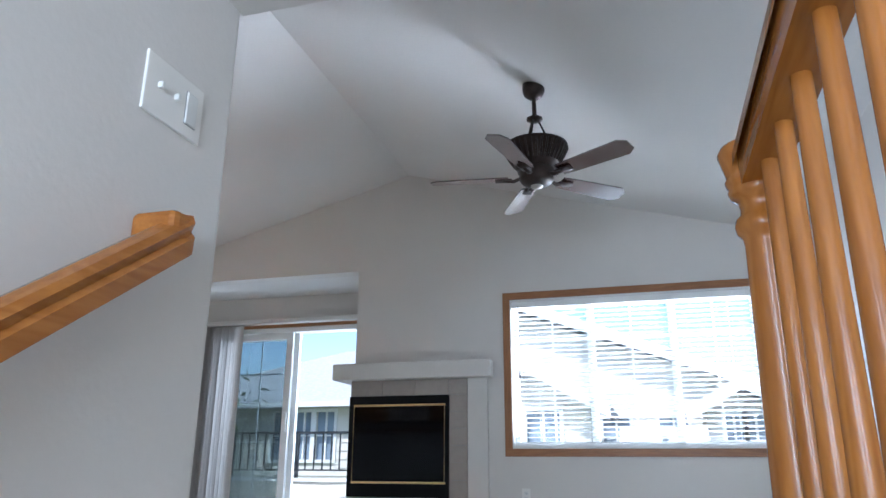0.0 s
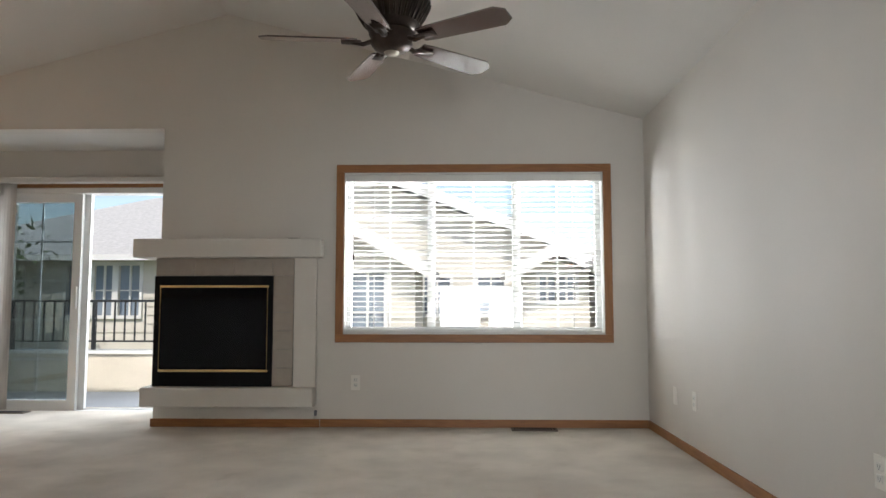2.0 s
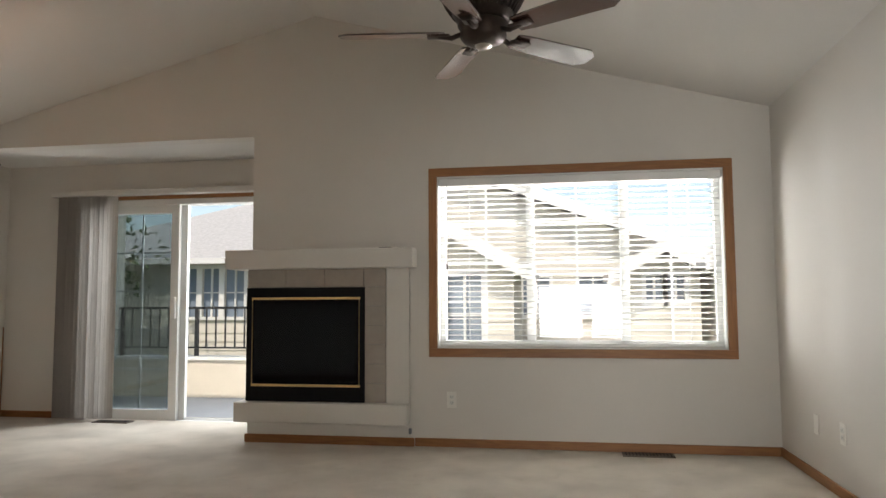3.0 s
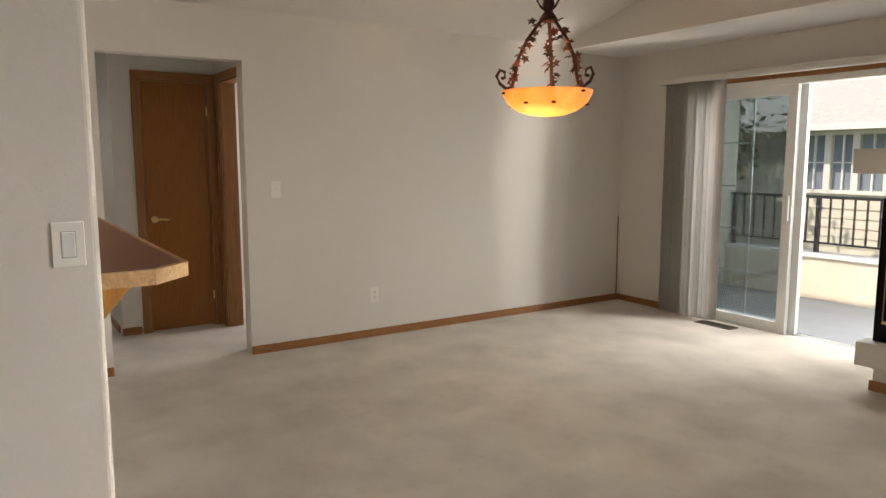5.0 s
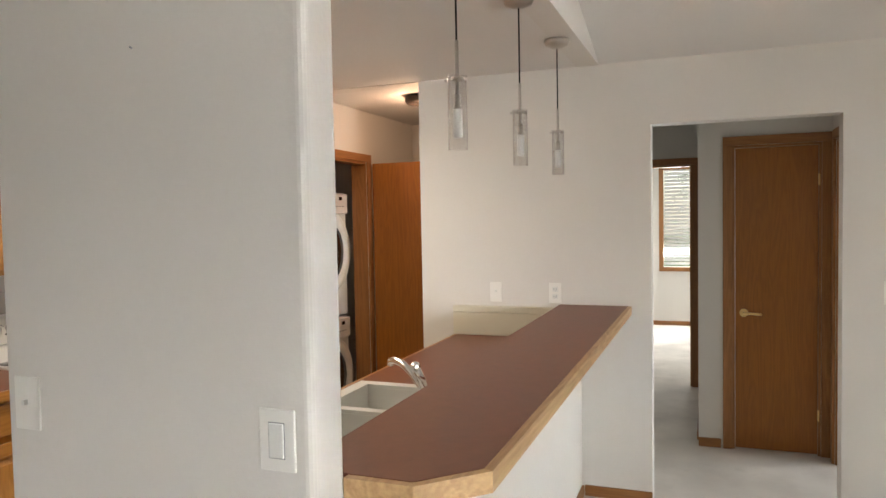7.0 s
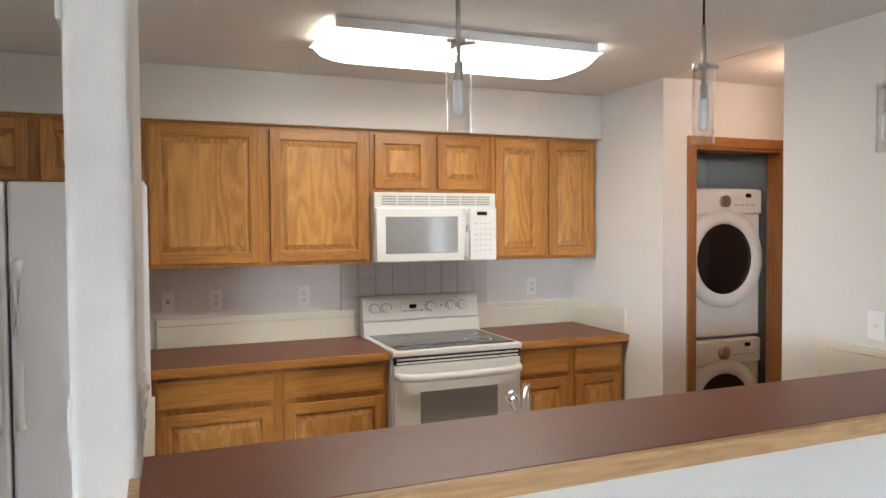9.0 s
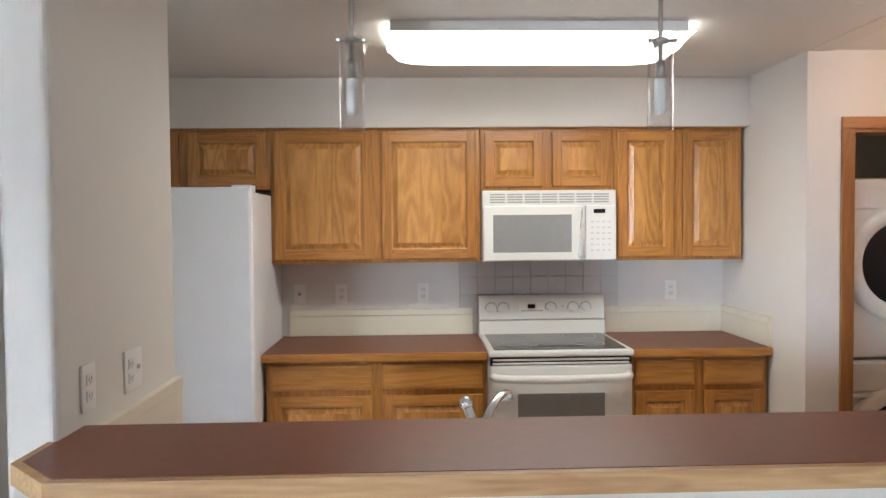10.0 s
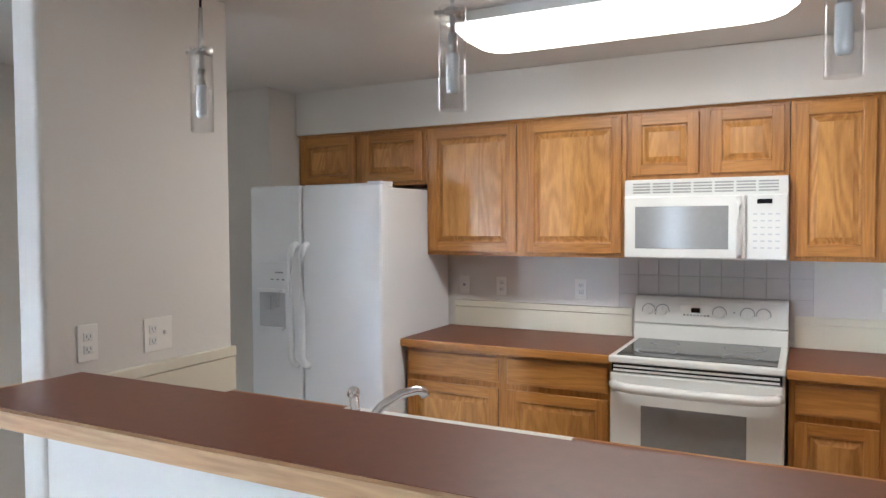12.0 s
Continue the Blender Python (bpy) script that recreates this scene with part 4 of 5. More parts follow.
for k in range(5):
    an = radians(186 + 72 * k)
    d, p = Vector((math.cos(an), math.sin(an), 0)), Vector((-math.sin(an), math.cos(an), 0))
    tilt = radians(-13)
    side = p * math.cos(tilt) + Vector((0, 0, 1)) * math.sin(tilt)
    nrm = d.cross(side)
    o = Vector((FX, FYY, 2.262))
    bm = bmesh.new()
    outl = [(0.17, -0.05), (0.24, -0.058), (0.60, -0.070), (0.646, -0.036), (0.646, 0.036), (0.60, 0.070), (0.24, 0.058), (0.17, 0.05)]
    lo = [bm.verts.new(o + d * u + side * w) for u, w in outl]
    hi = [bm.verts.new(o + d * u + side * w + nrm * 0.008) for u, w in outl]
    bm.faces.new(lo); bm.faces.new(hi)
    for i in range(len(outl)):
        j = (i + 1) % len(outl)
        bm.faces.new((lo[i], lo[j], hi[j], hi[i]))
    bl = part("blade", bm, BLADE, fan)
    bm = bmesh.new()
    tube(bm, [o + d * 0.08 + Vector((0, 0, 0.01)), o + d * 0.14 - Vector((0, 0, 0.014)), o + d * 0.2 - nrm * 0.004], 0.012)
    tube(bm, [o + d * 0.15 + side * 0.0 - nrm * 0.006, o + d * 0.25 - nrm * 0.004], 0.032, 12, 0.2)
    part("blade_iron", bm, BRONZE, bl)

# ---- dining chandelier ----
CX, CY = -3.32, 4.1
CZ = vault(CX)
ch = thing("chandelier", (CX, CY, CZ), "rusty leaf-covered iron chandelier with lit amber glass bowl", "chandelier")
bm = bmesh.new(); lathe(bm, [(0.001, CZ + 0.02), (0.07, CZ + 0.02), (0.07, CZ - 0.02), (0.05, CZ - 0.04), (0.001, CZ - 0.05)], CX, CY); part("canopy", bm, RUST, ch)
bm = bmesh.new()
zz = CZ - 0.04
k = 0
while zz > 2.30:
    tube(bm, [(CX - (0.008 if k % 2 else 0), CY - (0 if k % 2 else 0.008), zz), (CX - (0.008 if k % 2 else 0), CY - (0 if k % 2 else 0.008), zz - 0.03)], 0.004, 5)
    tube(bm, [(CX + (0.008 if k % 2 else 0), CY + (0 if k % 2 else 0.008), zz), (CX + (0.008 if k % 2 else 0), CY + (0 if k % 2 else 0.008), zz - 0.03)], 0.004, 5)
    zz -= 0.024; k += 1
tube(bm, [(CX, CY, CZ - 0.04), (CX, CY, 2.30)], 0.004, 6)
part("chain", bm, RUST, ch)
bm = bmesh.new(); lathe(bm, [(0.001, 2.32), (0.03, 2.31), (0.035, 2.28), (0.02, 2.25), (0.05, 2.21), (0.055, 2.19), (0.001, 2.18)], CX, CY, 14); part("crown", bm, RUST, ch)
bm = bmesh.new(); lathe(bm, [(0.262, 1.802), (0.255, 1.775), (0.225, 1.725), (0.172, 1.688), (0.10, 1.663), (0.001, 1.655), (0.001, 1.66), (0.10, 1.669), (0.168, 1.693), (0.219, 1.729), (0.248, 1.775), (0.255, 1.802)], CX, CY, 40)
part("glass_bowl", bm, AMBER, ch, "amber alabaster glass bowl, lit")
for k in range(3):
    an = radians(12 + 120 * k)
    c, s_ = math.cos(an), math.sin(an)
    def at(r, z):
        return (CX + r * c, CY + r * s_, z)
    bm = bmesh.new()
    tube(bm, [at(0.04, 2.2), at(0.07, 2.16), at(0.13, 2.08), at(0.18, 1.98), at(0.20, 1.88), at(0.215, 1.82), at(0.25, 1.808), at(0.29, 1.835), at(0.31, 1.875), at(0.29, 1.91), at(0.26, 1.90), at(0.26, 1.87), at(0.28, 1.865)], 0.010)
    tube(bm, [at(0.02, 2.25), at(0.05, 2.27), at(0.07, 2.30), at(0.05, 2.325), at(0.03, 2.31)], 0.007)
    arm = part("arm", bm, RUST, ch)
    rnd = random.Random(k)
    for j in range(20):
        f = j / 19
        r, z = 0.06 + 0.16 * min(1, f * 1.1) + rnd.uniform(-0.02, 0.03), 2.18 - 0.36 * f + rnd.uniform(-0.015, 0.015)
        q = Vector(at(r, z)) + Vector((-s_, c, 0)) * rnd.uniform(-0.035, 0.035)
        eul = Euler((rnd.uniform(-1, 1), rnd.uniform(-1, 1), rnd.uniform(0, 6)))
        bm = bmesh.new()
        rim = []
        for i in range(10):
            rr = (0.033 if i % 2 == 0 else 0.016)
            v = Vector((rr * math.cos(i * math.pi / 5), rr * math.sin(i * math.pi / 5), 0.004 if i % 2 else -0.002)); v.rotate(eul)
            rim.append(q + v)
        up = Vector((0, 0, 0.006)); up.rotate(eul)
        ct, cb = bm.verts.new(q + up), bm.verts.new(q - up * 0.2)
        vs = [bm.verts.new(p) for p in rim]
        for i in range(10):
            bm.faces.new((ct, vs[i], vs[(i + 1) % 10])); bm.faces.new((cb, vs[(i + 1) % 10], vs[i]))
        part("leaf", bm, REDLEAF if rnd.random() < 0.35 else RUST, arm)
for k in range(9):
    an = radians(40 * k + 8)
    q = Vector((CX + 0.258 * math.cos(an), CY + 0.258 * math.sin(an), 1.785))
    if k % 3:
        q = Vector((CX + 0.226 * math.cos(an), CY + 0.226 * math.sin(an), 1.722))
    bm = bmesh.new(); bmesh.ops.create_icosphere(bm, subdivisions=1, radius=0.017, matrix=Matrix.Translation(q) @ Matrix.Diagonal((1, 1, 0.5, 1)))
    part("leaf", bm, RUST, ch)


# ---- kitchen ----
def cabinet(name, x0, x1, z0, z1, yback, yfront, doors, label, drawer=False, group="kitchen cabinets", gap=0.022):
    """A framed oak cabinet facing +y; doors: their inner borders along x."""
    th = thing(name, ((x0 + x1) / 2, (yback + yfront) / 2, z0), label, "cabinet", group)
    toe = 0.1 if drawer else 0
    bm = boxes((x0, x1, yback, yfront - 0.02, z0 + toe, z1))
    part("body", bm, OAK_Z, th)
    if drawer:
        # toe kick coloured near-black for the shade under the cabinet
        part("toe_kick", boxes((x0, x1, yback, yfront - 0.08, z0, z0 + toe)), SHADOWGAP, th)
    lo = z0 + toe
    xs = sorted([x0, x1, *doors])
    bm = boxes((x0, x1, yfront - 0.02, yfront - 0.001, lo, lo + 0.03), (x0, x1, yfront - 0.02, yfront - 0.001, z1 - 0.03, z1))
    for i, x in enumerate(xs):
        a, b = (x, x + 0.03) if i == 0 else (x - 0.03, x) if i == len(xs) - 1 else (x - 0.025, x + 0.025)
        box(bm, a, b, yfront - 0.02, yfront - 0.001, lo + 0.03, z1 - 0.03)
    zs = 0.70
    if drawer:
        box(bm, x0 + 0.03, x1 - 0.03, yfront - 0.0195, yfront - 0.002, zs - 0.018, zs + 0.018)
    part("face_frame", bm, OAK_Z, th)
    # thin near-black sheet, painted as the shade inside the cabinet
    part("interior_shade", boxes((x0 + 0.012, x1 - 0.012, yfront - 0.021, yfront - 0.016, lo + 0.012, z1 - 0.012)), SHADOWGAP, th)
    for a, b in zip(xs, xs[1:]):
        a, b = a + gap * (1 if a == x0 else 1.2), b - gap * (1 if b == x1 else 1.2)
        if drawer:
            bm = bmesh.new(); drawer_face(bm, a, b, zs + 0.016, z1 - 0.022, yfront + 0.018); part("drawer_front", bm, OAK_X, th)
            panel_door(a, b, lo + 0.02, zs - 0.016, yfront + 0.018, th)
        else:
            panel_door(a, b, z0 + 0.022, z1 - 0.022, yfront + 0.018, th)
    return th


UF = -0.843
cabinet("wall_cabinet", -2.262, -1.312, 1.79, 2.128, YK, UF, [-1.785], "short two-door oak wall cabinet over the fridge")
cabinet("wall_cabinet", -3.445, -2.266, 1.37, 2.128, YK, UF, [-2.862], "tall two-door oak wall cabinet with raised panels")
cabinet("wall_cabinet", -4.208, -3.449, 1.775, 2.128, YK, UF, [-3.83], "short two-door oak wall cabinet over the microwave")
cabinet("wall_cabinet", -4.955, -4.212, 1.37, 2.128, YK, UF, [-4.585], "tall narrow-door oak wall cabinet with raised panels")
cabinet("base_cabinet", -3.447, -2.285, 0, 0.872, YK, -0.553, [-2.87], "oak base cabinet with two drawers over doors", True)
cabinet("base_cabinet", -4.962, -4.222, 0, 0.872, YK, -0.553, [-4.59], "oak base cabinet with two drawers beside the range", True)
soft = bmesh.new(); box(soft, -4.96, -1.312, UF + 0.003, UF + 0.02, 2.122, 2.137, 0.004)
crown = thing("cabinet_top_moulding", (-3.1, UF, 2.122), "thin oak moulding along the cabinet tops", "moulding")
part("strip", soft, OAK_X, crown)


def worktop(name, x0, x1, y0, y1, z1, label, edge="front"):
    th = thing(name, ((x0 + x1) / 2, (y0 + y1) / 2, z1 - 0.04), label, "countertop")
    e = 0.02
    ye0, ye1 = (y0, y1 - e) if edge == "front" else (y0 + e, y1)
    part("laminate_top", boxes((x0, x1, ye0, ye1, z1 - 0.04, z1)), LAMINATE, th)
    bm = bmesh.new(); box(bm, x0, x1, *((y1 - e, y1) if edge == "front" else (y0, y0 + e)), z1 - 0.042, z1 - 0.001, 0.004)
    part("oak_edge", bm, OAK_X, th, "bevelled oak front edge")
    return th


worktop("countertop", -3.45, -2.27, YK, -0.505, 0.914, "brown laminate countertop with oak edge beside the fridge")
worktop("countertop", -4.975, -4.213, YK, -0.505, 0.914, "brown laminate countertop with oak edge by the wall")


def splash(x0, x1, y0, y1, z0, z1, label):
    th = thing("backsplash", ((x0 + x1) / 2, (y0 + y1) / 2, z0), label, "backsplash")
    bm = bmesh.new(); box(bm, x0, x1, y0, y1, z0, z1 - 0.04, 0.002); part("panel", bm, SPLASH, th)
    along = x1 - x0 > y1 - y0
    e = 0.004
    bm = bmesh.new()
    if along:
        box(bm, x0, x1, y0, y1 + e, z1 - 0.038, z1, 0.003)
    else:
        box(bm, x0 - (e if x0 > -3 else 0), x1 + (e if x0 < -3 else 0), y0, y1, z1 - 0.038, z1, 0.003)
    part("cap_strip", bm, SPLASH, th)


splash(-3.42, -2.31, YK, YK + 0.02, 0.915, 1.075, "cream laminate backsplash behind the counter")
splash(-4.96, -4.235, YK, YK + 0.02, 0.915, 1.075, "cream laminate backsplash behind the counter")
splash(XL, XL + 0.02, YK + 0.021, -0.53, 0.915, 1.075, "cream laminate side splash on the end wall")
splash(XL, XL + 0.02, 0.82, 1.445, 0.915, 1.085, "cream laminate side splash above the sink counter")
splash(-2.302, -2.282, 0.805, 1.445, 0.915, 1.085, "cream laminate side splash on the stub wall")

tw = thing("range_tile_panel", (-3.83, YK, 0.93), "pale square tiles on the wall behind the range", "tiles")
part("grout", boxes((-4.32, -3.34, YK, YK + 0.004, 0.95, 1.372)), GROUT, tw)
bm = bmesh.new(); box(bm, -0.0525, 0.0525, 0, 0.007, -0.0525, 0.0525, 0.0015)
for v in bm.verts:
    v.co.y = max(v.co.y, 0.0)
t0 = link("tile", bm, WALLTILE)
t0.parent = tw
first = True
for r in range(4):
    for c in range(9):
        o = t0 if first else t0.copy()
        if not first:
            scene.collection.objects.link(o)
        first = False
        o.location = Vector((-4.265 + 0.1085 * c, YK + 0.003, 1.318 - 0.1085 * r)) - tw.location

# refrigerator
fr = thing("refrigerator", (-1.79, -0.77, 0), "white side-by-side refrigerator with ice dispenser", "refrigerator")
RX0, RX1, RF = -2.284, -1.372, -0.30
bm = bmesh.new(); box(bm, RX0 + 0.018, RX1 - 0.004, YK + 0.02, RF - 0.075, 0.01, 1.755, 0.006); part("cabinet", bm, FRIDGE_W, fr)
bm = bmesh.new(); box(bm, RX0, -1.756, RF - 0.07, RF, 0.03, 1.775, 0.016); rd = part("door", bm, FRIDGE_W, fr)
bm = bmesh.new(); box(bm, -1.748, RX1, RF - 0.07, RF, 0.03, 1.775, 0.016); ld = part("door", bm, FRIDGE_W, fr)
part("door_gasket", boxes((RX0 + 0.012, RX1 - 0.012, RF - 0.076, RF - 0.069, 0.04, 1.76)), GREY, fr)
part("hinge_cover", boxes((RX0 + 0.01, RX0 + 0.10, RF - 0.13, RF - 0.02, 1.755, 1.785)), FRIDGE_W, fr)
for x, d in ((-1.790, rd), (-1.712, ld)):
    bm = bmesh.new()
    tube(bm, [(x, RF - 0.004, 0.755), (x, RF + 0.03, 0.77), (x, RF + 0.055, 0.81), (x, RF + 0.058, 1.1), (x, RF + 0.055, 1.385), (x, RF + 0.03, 1.43), (x, RF - 0.004, 1.445)], 0.019, 12)
    part("handle", bm, FRIDGE_W, d)
bm = bmesh.new(); box(bm, -1.655, -1.425, RF - 0.002, RF + 0.006, 0.93, 1.34, 0.004); dp = part("dispenser", bm, FRIDGE_W, ld)
# flat plate: the hollow's shade is only its grey colour
part("painted_recess", boxes((-1.635, -1.445, RF + 0.004, RF + 0.0075, 0.955, 1.165)), RECESS, dp)
bm = bmesh.new(); box(bm, -1.630, -1.450, RF + 0.006, RF + 0.035, 0.945, 0.965, 0.004); part("drip_tray", bm, FRIDGE_W, dp)
bm = bmesh.new(); box(bm, -1.590, -1.560, RF + 0.006, RF + 0.022, 1.08, 1.18, 0.004); box(bm, -1.530, -1.500, RF + 0.006, RF + 0.022, 1.06, 1.15, 0.004); part("paddle", bm, RECESS, dp)
part("recess_shade", boxes((-1.635, -1.445, RF + 0.006, RF + 0.03, 1.165, 1.185)), FRIDGE_W, dp)
part("label_bars", boxes((-1.620, -1.560, RF + 0.006, RF + 0.0068, 1.275, 1.283), (-1.630, -1.610, RF + 0.006, RF + 0.0068, 1.235, 1.242), (-1.590, -1.570, RF + 0.006, RF + 0.0068, 1.235, 1.242), (-1.550, -1.530, RF + 0.006, RF + 0.0068, 1.235, 1.242)), GREY, dp)

# range
rg = thing("electric_range", (-3.83, -0.8, 0), "white electric range with black glass cooktop and oven", "stove")
SX0, SX1 = -4.208, -3.452
bm = bmesh.new(); box(bm, SX0, SX1, YK + 0.03, -0.50, 0.02, 0.895, 0.004); part("body", bm, WHITE, rg)
bm = bmesh.new(); box(bm, SX0 - 0.003, SX1 + 0.003, YK + 0.06, -0.455, 0.892, 0.925, 0.008); part("cooktop_rim", bm, WHITE, rg)
part("glass_cooktop", boxes((SX0 + 0.03, SX1 - 0.03, -1.02, -0.485, 0.9255, 0.929)), BLACKGLASS, rg)
for x, y, r in ((-3.64, -0.64, 0.10), (-4.02, -0.64, 0.085), (-3.64, -0.89, 0.075), (-4.02, -0.89, 0.10)):
    bm = bmesh.new(); lathe(bm, [(r, 0.9291), (r, 0.9296), (r - 0.012, 0.9296), (r - 0.012, 0.9291)], x, y, 28); part("burner_ring", bm, GREY, rg)
bm = bmesh.new(); prism(bm, [(YK + 0.02, 0.92), (-1.01, 0.92), (-1.03, 1.0), (-1.045, 1.01), (-1.03, 1.015), (-1.052, 1.135), (-1.065, 1.152), (YK + 0.02, 1.152)], "x", SX0, SX1); part("backguard", bm, WHITE, rg)


def guard_y(z):
    return -1.03 - (z - 1.015) * 0.183


for x in (-3.525, -3.598, -3.885, -4.02, -4.095):
    z = 1.08
    y = guard_y(z)
    bm = bmesh.new(); tube(bm, [(x, y - 0.003, z), (x, y + 0.004, z)], 0.032, 20); tube(bm, [(x, y, z), (x, y + 0.024, z + 0.004)], 0.023, 16); box(bm, x - 0.004, x + 0.004, y + 0.02, y + 0.03, z - 0.02, z + 0.022)
    part("knob", bm, WHITE, rg)
    bm = bmesh.new(); tube(bm, [(x, y - 0.003, z), (x, y + 0.0015, z)], 0.036, 20); part("dial_print", bm, GREY, rg)
y = guard_y(1.085)
part("clock_panel", boxes((-3.845, -3.69, y - 0.012, y + 0.006, 1.055, 1.115)), PLATE, rg)
part("clock_display", boxes((-3.79, -3.745, y, y + 0.009, 1.078, 1.103)), BLACKGLASS, rg)
part("button_bars", boxes(*[(-3.835 + 0.017 * k, -3.825 + 0.017 * k, y, y + 0.0075, 1.06, 1.068) for k in range(8)]), GREY, rg)
part("indicator", boxes((-3.564, -3.558, y, y + 0.008, 1.06, 1.066), (-3.96, -3.954, y, y + 0.008, 1.085, 1.091)), BLACK, rg)
bm = bmesh.new(); box(bm, SX0 + 0.004, SX1 - 0.004, -0.50, -0.462, 0.21, 0.845, 0.008); od = part("oven_door", bm, WHITE, rg)
bm = bmesh.new(); box(bm, SX0 + 0.15, SX1 - 0.15, -0.463, -0.459, 0.36, 0.70, 0.001); part("oven_window", bm, OVENGLASS, od)
bm = bmesh.new(); tube(bm, [(SX0 + 0.02, -0.463, 0.79), (SX0 + 0.035, -0.425, 0.79), (SX0 + 0.1, -0.412, 0.785), (-3.83, -0.405, 0.782), (SX1 - 0.1, -0.412, 0.785), (SX1 - 0.035, -0.425, 0.79), (SX1 - 0.02, -0.463, 0.79)], 0.022, 10, 1.0); part("handle", bm, WHITE, od)
part("vent_gap", boxes((SX0 + 0.01, SX1 - 0.01, -0.50, -0.468, 0.848, 0.888)), BLACK, rg)
part("vent_slats", boxes((SX0 + 0.02, SX1 - 0.02, -0.47, -0.464, 0.853, 0.862), (SX0 + 0.02, SX1 - 0.02, -0.47, -0.464, 0.872, 0.882)), WHITE, rg)
bm = bmesh.new(); box(bm, SX0 + 0.004, SX1 - 0.004, -0.50, -0.465, 0.04, 0.2, 0.006); part("storage_drawer", bm, WHITE, rg)

# microwave
mw = thing("microwave", (-3.83, -0.95, 1.372), "white over-the-range microwave under the cabinets", "microwave")
MF = -0.775
bm = bmesh.new(); box(bm, -4.207, -3.451, YK, MF, 1.374, 1.772, 0.006); part("body", bm, WHITE, mw)
part("underside_vents", boxes((-4.15, -3.95, -1.05, -0.85, 1.371, 1.3745), (-3.7, -3.5, -1.05, -0.85, 1.371, 1.3745)), GREY, mw)
for r in range(4):
    for c in range(7):
        x = -4.165 + 0.0975 * c
        part("vent_slat", boxes((x, x + 0.085, MF - 0.001, MF + 0.004, 1.702 + 0.0145 * r, 1.7095 + 0.0145 * r)), PALEGREY, mw)
bm = bmesh.new(); box(bm, -4.025, -3.455, MF, MF + 0.022, 1.378, 1.685, 0.006); md = part("door", bm, WHITE, mw)
bm = bmesh.new(); box(bm, -3.95, -3.51, MF + 0.0215, MF + 0.0235, 1.425, 1.635, 0.001); part("window", bm, OVENGLASS, md)
bm = bmesh.new(); tube(bm, [(-3.998, MF + 0.02, 1.395), (-3.998, MF + 0.045, 1.41), (-3.998, MF + 0.05, 1.53), (-3.998, MF + 0.045, 1.655), (-3.998, MF + 0.02, 1.67)], 0.013, 10); part("handle", bm, WHITE, md)
bm = bmesh.new(); box(bm, -4.203, -4.03, MF, MF + 0.018, 1.378, 1.685, 0.004); mp = part("control_panel", bm, WHITE, mw)
part("display", boxes((-4.14, -4.075, MF + 0.0175, MF + 0.0195, 1.642, 1.664)), BLACKGLASS, mp)
for r in range(6):
    for c in range(4):
        part("button", boxes((-4.172 + 0.032 * c, -4.154 + 0.032 * c, MF + 0.0178, MF + 0.0188, 1.43 + 0.032 * r, 1.437 + 0.032 * r)), RECESS, mp)

# peninsula: lower counter, sink, bar
pc = thing("sink_cabinet", (-3.63, 1.14, 0), "oak base cabinet run under the sink counter", "cabinet", "kitchen cabinets")
part("body", boxes((-4.96, -2.305, 0.86, 1.448, 0.1, 0.70), (-4.96, -2.305, 0.86, 1.448, 0.70, 0.7005)), OAK_Z, pc)
# the toe recess's shade is put into the near-black colour
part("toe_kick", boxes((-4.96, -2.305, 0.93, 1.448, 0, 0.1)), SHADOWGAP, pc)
for k in range(5):
    x = -4.95 + 0.53 * k
    part("door", boxes((x, x + 0.5, 0.842, 0.86, 0.12, 0.69)), OAK_Z, pc)
part("rail", boxes((-4.96, -2.305, 0.845, 0.86, 0.70, 0.872)), OAK_X, pc)
pw = thing("sink_countertop", (-3.63, 1.14, 0.874), "brown laminate counter with sink cut-out behind the bar", "countertop")
KX0, KX1, KY0, KY1 = -3.66, -2.90, 0.90, 1.36
part("laminate_top", boxes((XL + 0.021, KX0, 0.842, 1.449, 0.874, 0.914), (KX1, -2.303, 0.842, 1.449, 0.874, 0.914), (KX0, KX1, 0.842, KY0, 0.874, 0.914), (KX0, KX1, KY1, 1.449, 0.874, 0.914)), LAMINATE, pw)
part("oak_edge", boxes((XL + 0.021, -2.303, 0.825, 0.842, 0.873, 0.913)), OAK_X, pw)
sk = thing("kitchen_sink", (-3.38, 1.13, 0.74), "white double-bowl drop-in kitchen sink", "sink")
XM = -3.28
bm = bmesh.new()
for s in ((KX0 - 0.02, KX1 + 0.02, KY0 - 0.025, KY0 + 0.03), (KX0 - 0.02, KX1 + 0.02, KY1 - 0.05, KY1 + 0.02), (KX0 - 0.02, KX0 + 0.03, KY0 + 0.03, KY1 - 0.05), (KX1 - 0.03, KX1 + 0.02, KY0 + 0.03, KY1 - 0.05), (XM - 0.02, XM + 0.02, KY0 + 0.03, KY1 - 0.05)):
    box(bm, *s, 0.9145, 0.928)
part("rim", bm, WHITE, sk)
for a, b in ((KX0 + 0.03, XM - 0.02), (XM + 0.02, KX1 - 0.03)):
    bm = boxes((a, b, KY0 + 0.03, KY1 - 0.05, 0.78, 0.79), (a - 0.008, a, KY0 + 0.03, KY1 - 0.05, 0.73, 0.914), (b, b + 0.008, KY0 + 0.03, KY1 - 0.05, 0.73, 0.914), (a, b, KY0 + 0.022, KY0 + 0.03, 0.73, 0.914), (a, b, KY1 - 0.05, KY1 - 0.042, 0.73, 0.914))
    part("bowl", bm, WHITE, sk)
fc = thing("kitchen_faucet", (-3.240, 1.35, 0.928), "chrome single-lever faucet with low arched spout", "faucet")
